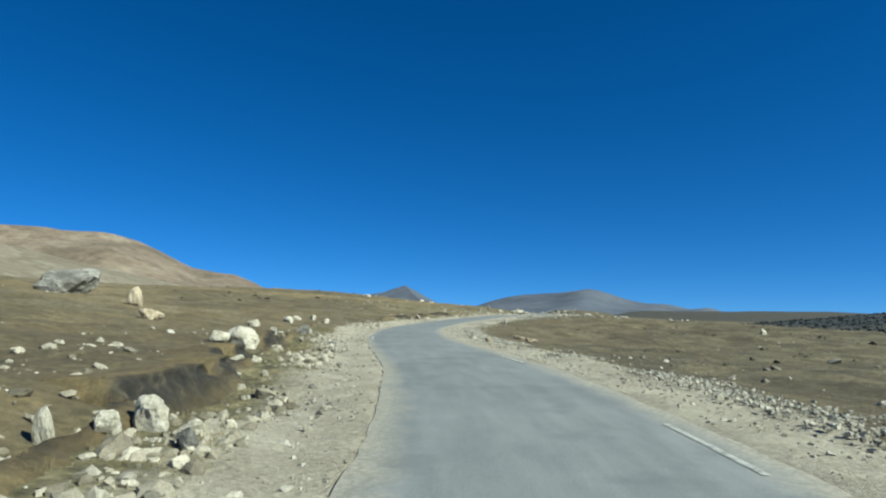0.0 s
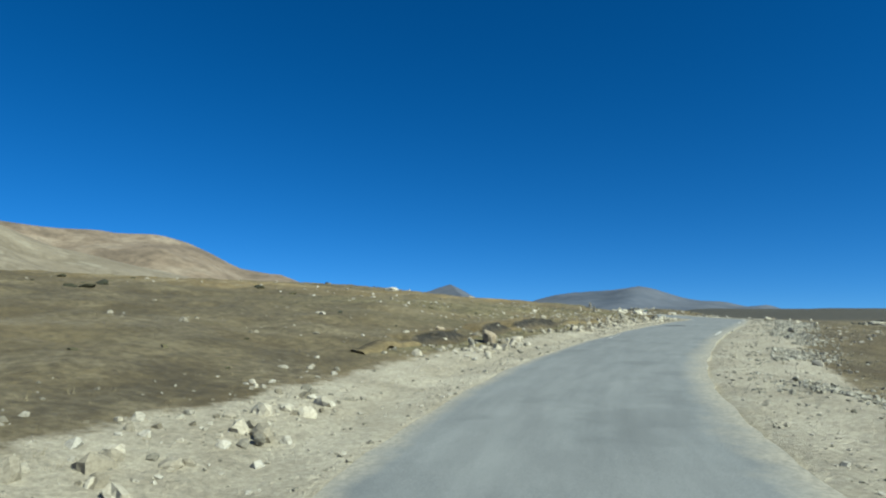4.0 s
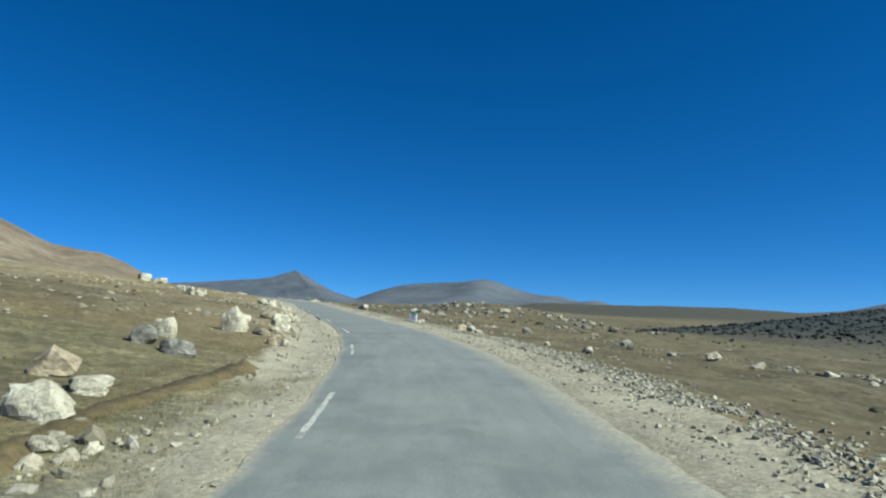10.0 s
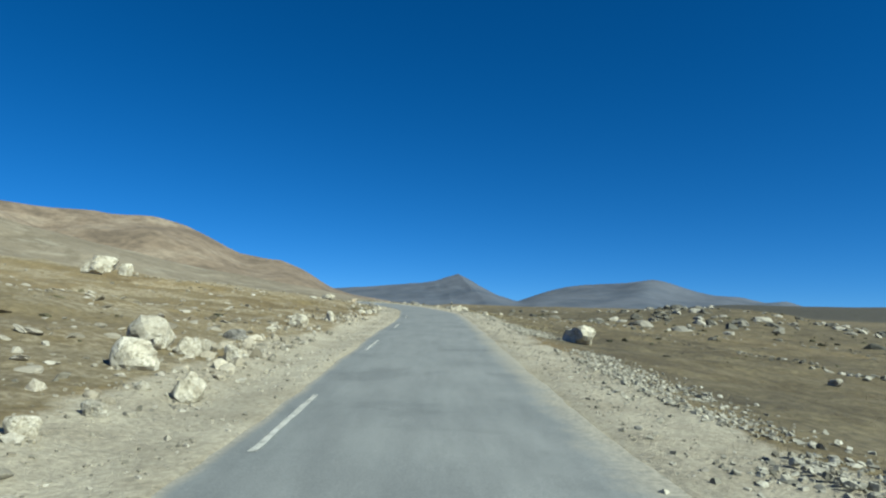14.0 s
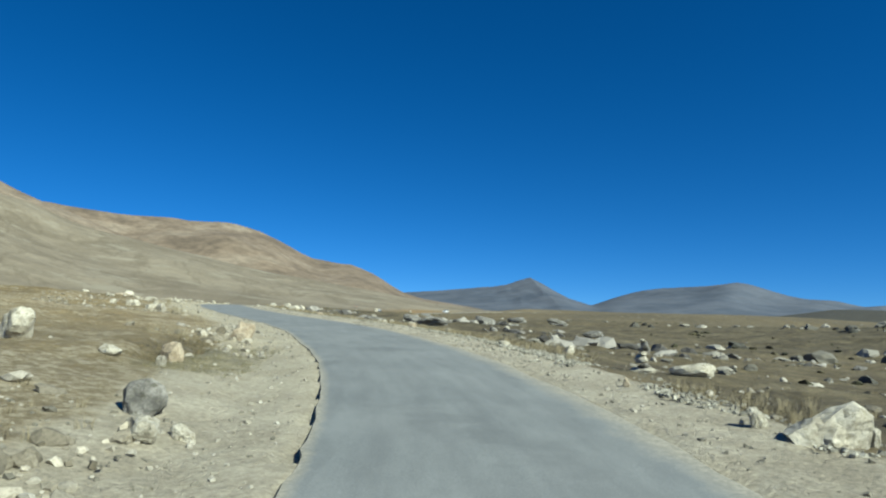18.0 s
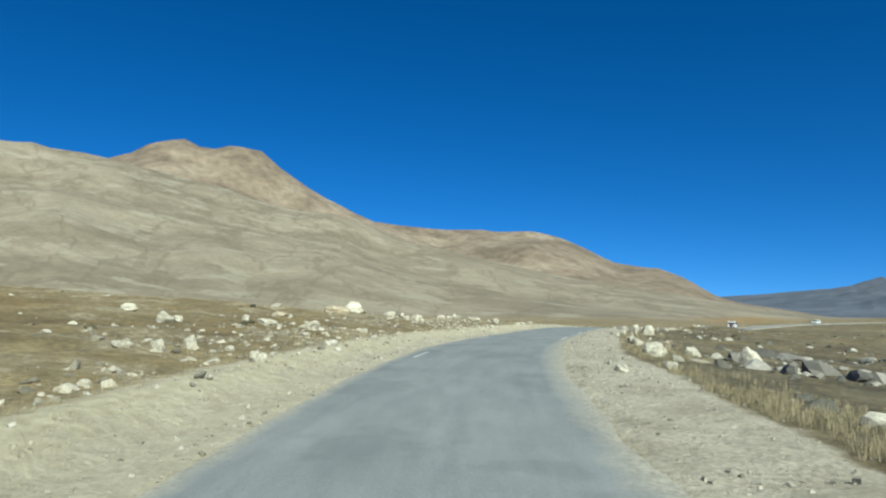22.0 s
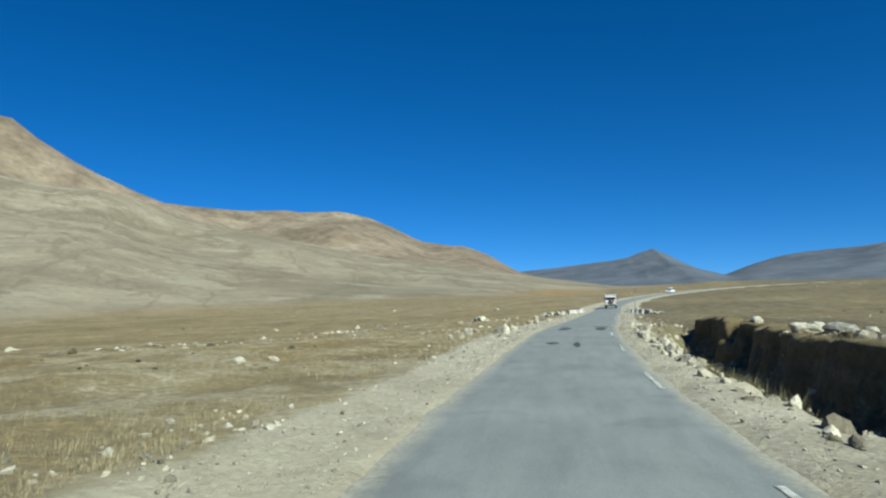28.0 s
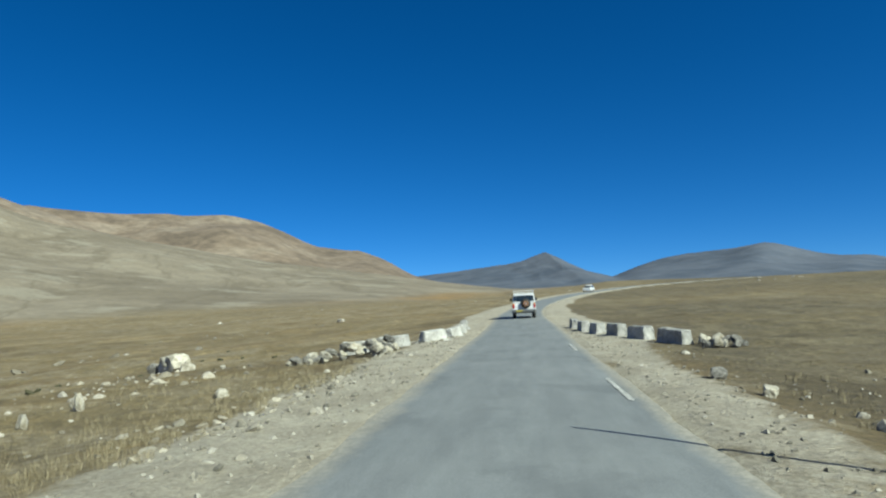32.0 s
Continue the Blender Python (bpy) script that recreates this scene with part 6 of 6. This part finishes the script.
def saloon(m):
    """A small white hatchback, nose along +y."""
    car = new("car")
    bm = bmesh.new()
    box(bm, -0.82, 0.82, -2.0, 2.0, 0.28, 0.86, 0.12)
    part("body", bm, WHITE, car, smooth=False)
    bm = bmesh.new()
    box(bm, -0.78, 0.78, -1.9, 0.95, 0.84, 1.45, 0.0)
    for v in bm.verts:
        if v.co.z > 1:
            v.co.x *= 0.8
            v.co.y = -1.5 if v.co.y < 0 else 0.3
    bmesh.ops.bevel(bm, geom=bm.edges[:], offset=0.07, segments=2, affect="EDGES")
    part("cabin", bm, WHITE, car)
    for sx in (-1, 1):
        bm = bmesh.new()
        box(bm, 0.775, 0.80, -1.5, 0.55, 0.9, 1.34, 0.01)
        for v in bm.verts:
            v.co.x = sx * (v.co.x - (v.co.z - 0.84) * 0.255)
            v.co.y *= 1 - (v.co.z - 0.9) * 0.35
        part("side_window", bm, GLASS, car, "dark side window glass")
        for y in (-1.25, 1.3):
            wheel(car, sx * 0.72, y, 0.3, 0.3, 0.18, STEEL)
    for name, y0, y1, s in (("rear_window", -1.98, -1.92, 1), ("windscreen", 0.98, 1.04, -1)):
        bm = bmesh.new()
        box(bm, -0.62, 0.62, y0, y1, 0.92, 1.32, 0.01)
        for v in bm.verts:
            v.co.y += s * (v.co.z - 0.84) * (0.66 if s > 0 else 1.07) + (0.03 if s > 0 else -0.04)
        part(name, bm, GLASS, car, "dark window glass")
    car.matrix_world = m
    return tagged(car, "small white car far off on the road", "car")


def on_road(y, off, lift=0.014):
    s = s_of(y)
    cx, cy, cz, tx, ty = (float(v) for v in road_at(s))
    slope = (float(road_at(s + 1)[2]) - float(road_at(s - 1)[2])) / 2
    return pose(cx + ty * off, cy - tx * off, cz + lift - 0.02 * (off / HALF) ** 2, math.degrees(math.atan(slope)), 0, math.degrees(math.atan2(-tx, ty)))


off_roader(on_road(433.0, 0.3))
saloon(on_road(524.0, -0.9) @ pose(0, 0, 0, 0, 0, 180))

# the kilometre stone
LIME = plain("limewashed stone", (0.5, 0.5, 0.6), 0.85, vary=0.15, scale=7.0)
GREEN = plain("green gloss paint", (0.01, 0.2, 0.1), 0.5, vary=0.2, scale=8.0)
INK = plain("faded black lettering", (0.035, 0.037, 0.05), 0.8, vary=0.2, scale=14.0)


def milestone(x, y, face):
    stone = new("kilometre_stone")
    wide, deep, shoulder, rise = 0.47, 0.2, 0.50, 0.1

    def slab(z0, arch, grow):
        bm = bmesh.new()
        front = []
        if arch:
            outline = [(wide / 2 * math.cos(a), shoulder + rise * math.sin(a)) for a in np.linspace(0, math.pi, 17)]
        else:
            outline = [(-wide / 2 * 0.96, z0), (wide / 2 * 0.96, z0), (wide / 2, shoulder), (-wide / 2, shoulder)]
        for u, z in outline:
            front.append(bm.verts.new((u * grow, -deep / 2 * grow, z)))
        f = bm.faces.new(front)
        made = bmesh.ops.extrude_face_region(bm, geom=[f])
        bmesh.ops.translate(bm, vec=(0, deep * grow, 0), verts=[v for v in made["geom"] if isinstance(v, bmesh.types.BMVert)])
        bmesh.ops.recalc_face_normals(bm, faces=bm.faces[:])
        return bm
    body = slab(-0.15, False, 1.0)
    bmesh.ops.bevel(body, geom=body.edges[:], offset=0.015, segments=2, affect="EDGES")
    part("shaft", body, LIME, stone, "limewashed shaft")
    part("cap", slab(0, True, 1.02), GREEN, stone, "rounded cap painted green")
    text = bpy.data.curves.new("numeral", "FONT")
    text.body, text.size, text.extrude, text.align_x = "17", 0.17, 0.002, "CENTER"
    ob = bpy.data.objects.new("numeral", text)
    scene.collection.objects.link(ob)
    me = bpy.data.meshes.new_from_object(ob.evaluated_get(bpy.context.evaluated_depsgraph_get()))
    bpy.data.objects.remove(ob)
    me.materials.append(INK)
    numeral = new("numeral", me)
    numeral.parent = stone
    numeral.matrix_local = pose(0.02, -deep / 2 - 0.004, 0.2, 90, 0, 0)
    numeral["label"] = "black painted numeral"
    bm = bmesh.new()
    box(bm, -0.05, 0.2, -deep / 2 - 0.006, -deep / 2 - 0.002, 0.41, 0.45)
    part("inscription", bm, INK, stone, "faded line of lettering")
    stone.matrix_world = pose(x, y, height(x, y) - 0.01, 0, 2, face)
    return tagged(stone, "limewashed kilometre stone with a green cap on the verge", "kilometre stone")


milestone(32.3, 149.8, -27)

# the snow pole
POLE = plain("weathered pole wood", (0.21, 0.2, 0.17), 0.85, vary=0.3, scale=12.0)
RED_BAND = plain("faded red paint", (0.45, 0.045, 0.06), 0.7, vary=0.2, scale=12.0)
pole = new("snow_pole")
bm = bmesh.new()
cylinder(bm, (0, 0, -0.3), (0, 0, 2.2), 0.036, 0.031, 12)
part("shaft", bm, POLE, pole, smooth=True)
bm = bmesh.new()
cylinder(bm, (0, 0, 2.2), (0, 0, 2.46), 0.033, 0.033, 12)
part("band", bm, RED_BAND, pole, "faded red band", True)
bm = bmesh.new()
cylinder(bm, (0, 0, 2.46), (0, 0, 2.82), 0.03, 0.026, 12)
part("tip", bm, POLE, pole, smooth=True)
pole.matrix_world = pose(-22.8, 387.4, height(-22.8, 387.4), 1.0, 2.2, 0)
tagged(pole, "thin weathered snow pole with a red band on the verge", "pole")

# parapet blocks at the culvert
CONCRETE = make_rock("weathered concrete", [(0.3, (0.30, 0.295, 0.275)), (0.5, (0.43, 0.42, 0.395)), (0.7, (0.55, 0.54, 0.51))], (0.2, 0.195, 0.17))


def parapet(x, y, turn, seed):
    rng = np.random.RandomState(seed)
    block = new("parapet_block")
    bm = bmesh.new()
    box(bm, -0.66, 0.66, -0.24, 0.24, -0.1, 0.52, 0.0)
    for v in bm.verts:
        v.co.y *= 0.72 if v.co.z > 0 else 1
        v.co.x *= 0.9 if v.co.z > 0 else 1
    bmesh.ops.subdivide_edges(bm, edges=bm.edges[:], cuts=3, use_grid_fill=True)
    for v in bm.verts:
        v.co += Vector(rng.normal(0, 0.008, 3))
    bmesh.ops.bevel(bm, geom=[e for e in bm.edges if e.calc_face_angle(0) > 0.9], offset=0.025, segments=1, affect="EDGES")
    part("block", bm, CONCRETE, block)
    bm = bmesh.new()
    box(bm, -0.8, 0.8, -0.33, 0.33, -0.25, 0.045, 0.02)
    part("footing", bm, CONCRETE, block)
    block.matrix_world = pose(x, y, height(x, y) - 0.06, rng.uniform(-3, 3), rng.uniform(-3, 3), turn)
    return tagged(block, "weathered concrete parapet block beside the road at the culvert", "concrete block", "parapet blocks")


for k, (x, y, turn) in enumerate(((-33.0, 406.6, 8), (-31.8, 407.6, 24), (-30.6, 410.0, 50), (-30.1, 413.0, 75), (-30.1, 416.2, 88), (-30.4, 420.0, 93),
                                  (-21.7, 403.4, 118), (-22.4, 405.8, 110), (-22.95, 408.2, 104), (-23.5, 410.8, 100), (-23.9, 413.4, 96), (-24.2, 416.2, 93))):
    parapet(x, y, turn, 60 + k)

# rough stones packed under the end of the left parapet, and a few at the right
RNG3 = np.random.RandomState(77)
for k in range(68):
    left = k < 56
    x = -31.2 - 3.6 * RNG3.rand() ** 1.6 if left else RNG3.uniform(-21.6, -19.9)
    y = RNG3.uniform(402.6, 405.6) if left else RNG3.uniform(399.5, 403.0)
    w = RNG3.uniform(0.22, 0.5)
    ob = new("pitching_stone", ROCK_MESHES[2 if RNG3.rand() < 0.45 else 0][RNG3.randint(9)])
    ob.matrix_world = pose(x, y, height(x, y) - 0.06 + (0.12 + 0.1 * max(0.0, x + 34.2) * left) * RNG3.rand(), RNG3.uniform(-20, 20), RNG3.uniform(-20, 20), RNG3.uniform(0, 360))
    ob.scale = (w, w * 0.8, w * 0.75)
    tagged(ob, "rough stone packed into the pitching below the parapet", "stone", "pitching stones")


# the cairn: flat stones piled on a slab
def cairn(x, y):
    pile = new("cairn")
    rng = np.random.RandomState(5)
    z = -0.06
    for k, (w, h) in enumerate(((0.62, 0.16), (0.36, 0.13), (0.30, 0.2), (0.25, 0.11), (0.27, 0.22), (0.16, 0.08))):
        ob = new("stone", ROCK_MESHES[2 if k in (1, 4) else 0][(k * 2) % 9])
        ob.parent = pile
        ob.matrix_local = pose(rng.uniform(-0.04, 0.04), rng.uniform(-0.04, 0.04), z, rng.uniform(-5, 5), rng.uniform(-5, 5), rng.uniform(0, 360))
        ob.scale = (w, w * 0.85, h * 1.15)
        z += h * 0.93
    pile.matrix_world = pose(x, y, height(x, y))
    return tagged(pile, "small cairn of flat stones stacked on a slab in dry grass", "cairn")


cairn(27.35, 227.6)
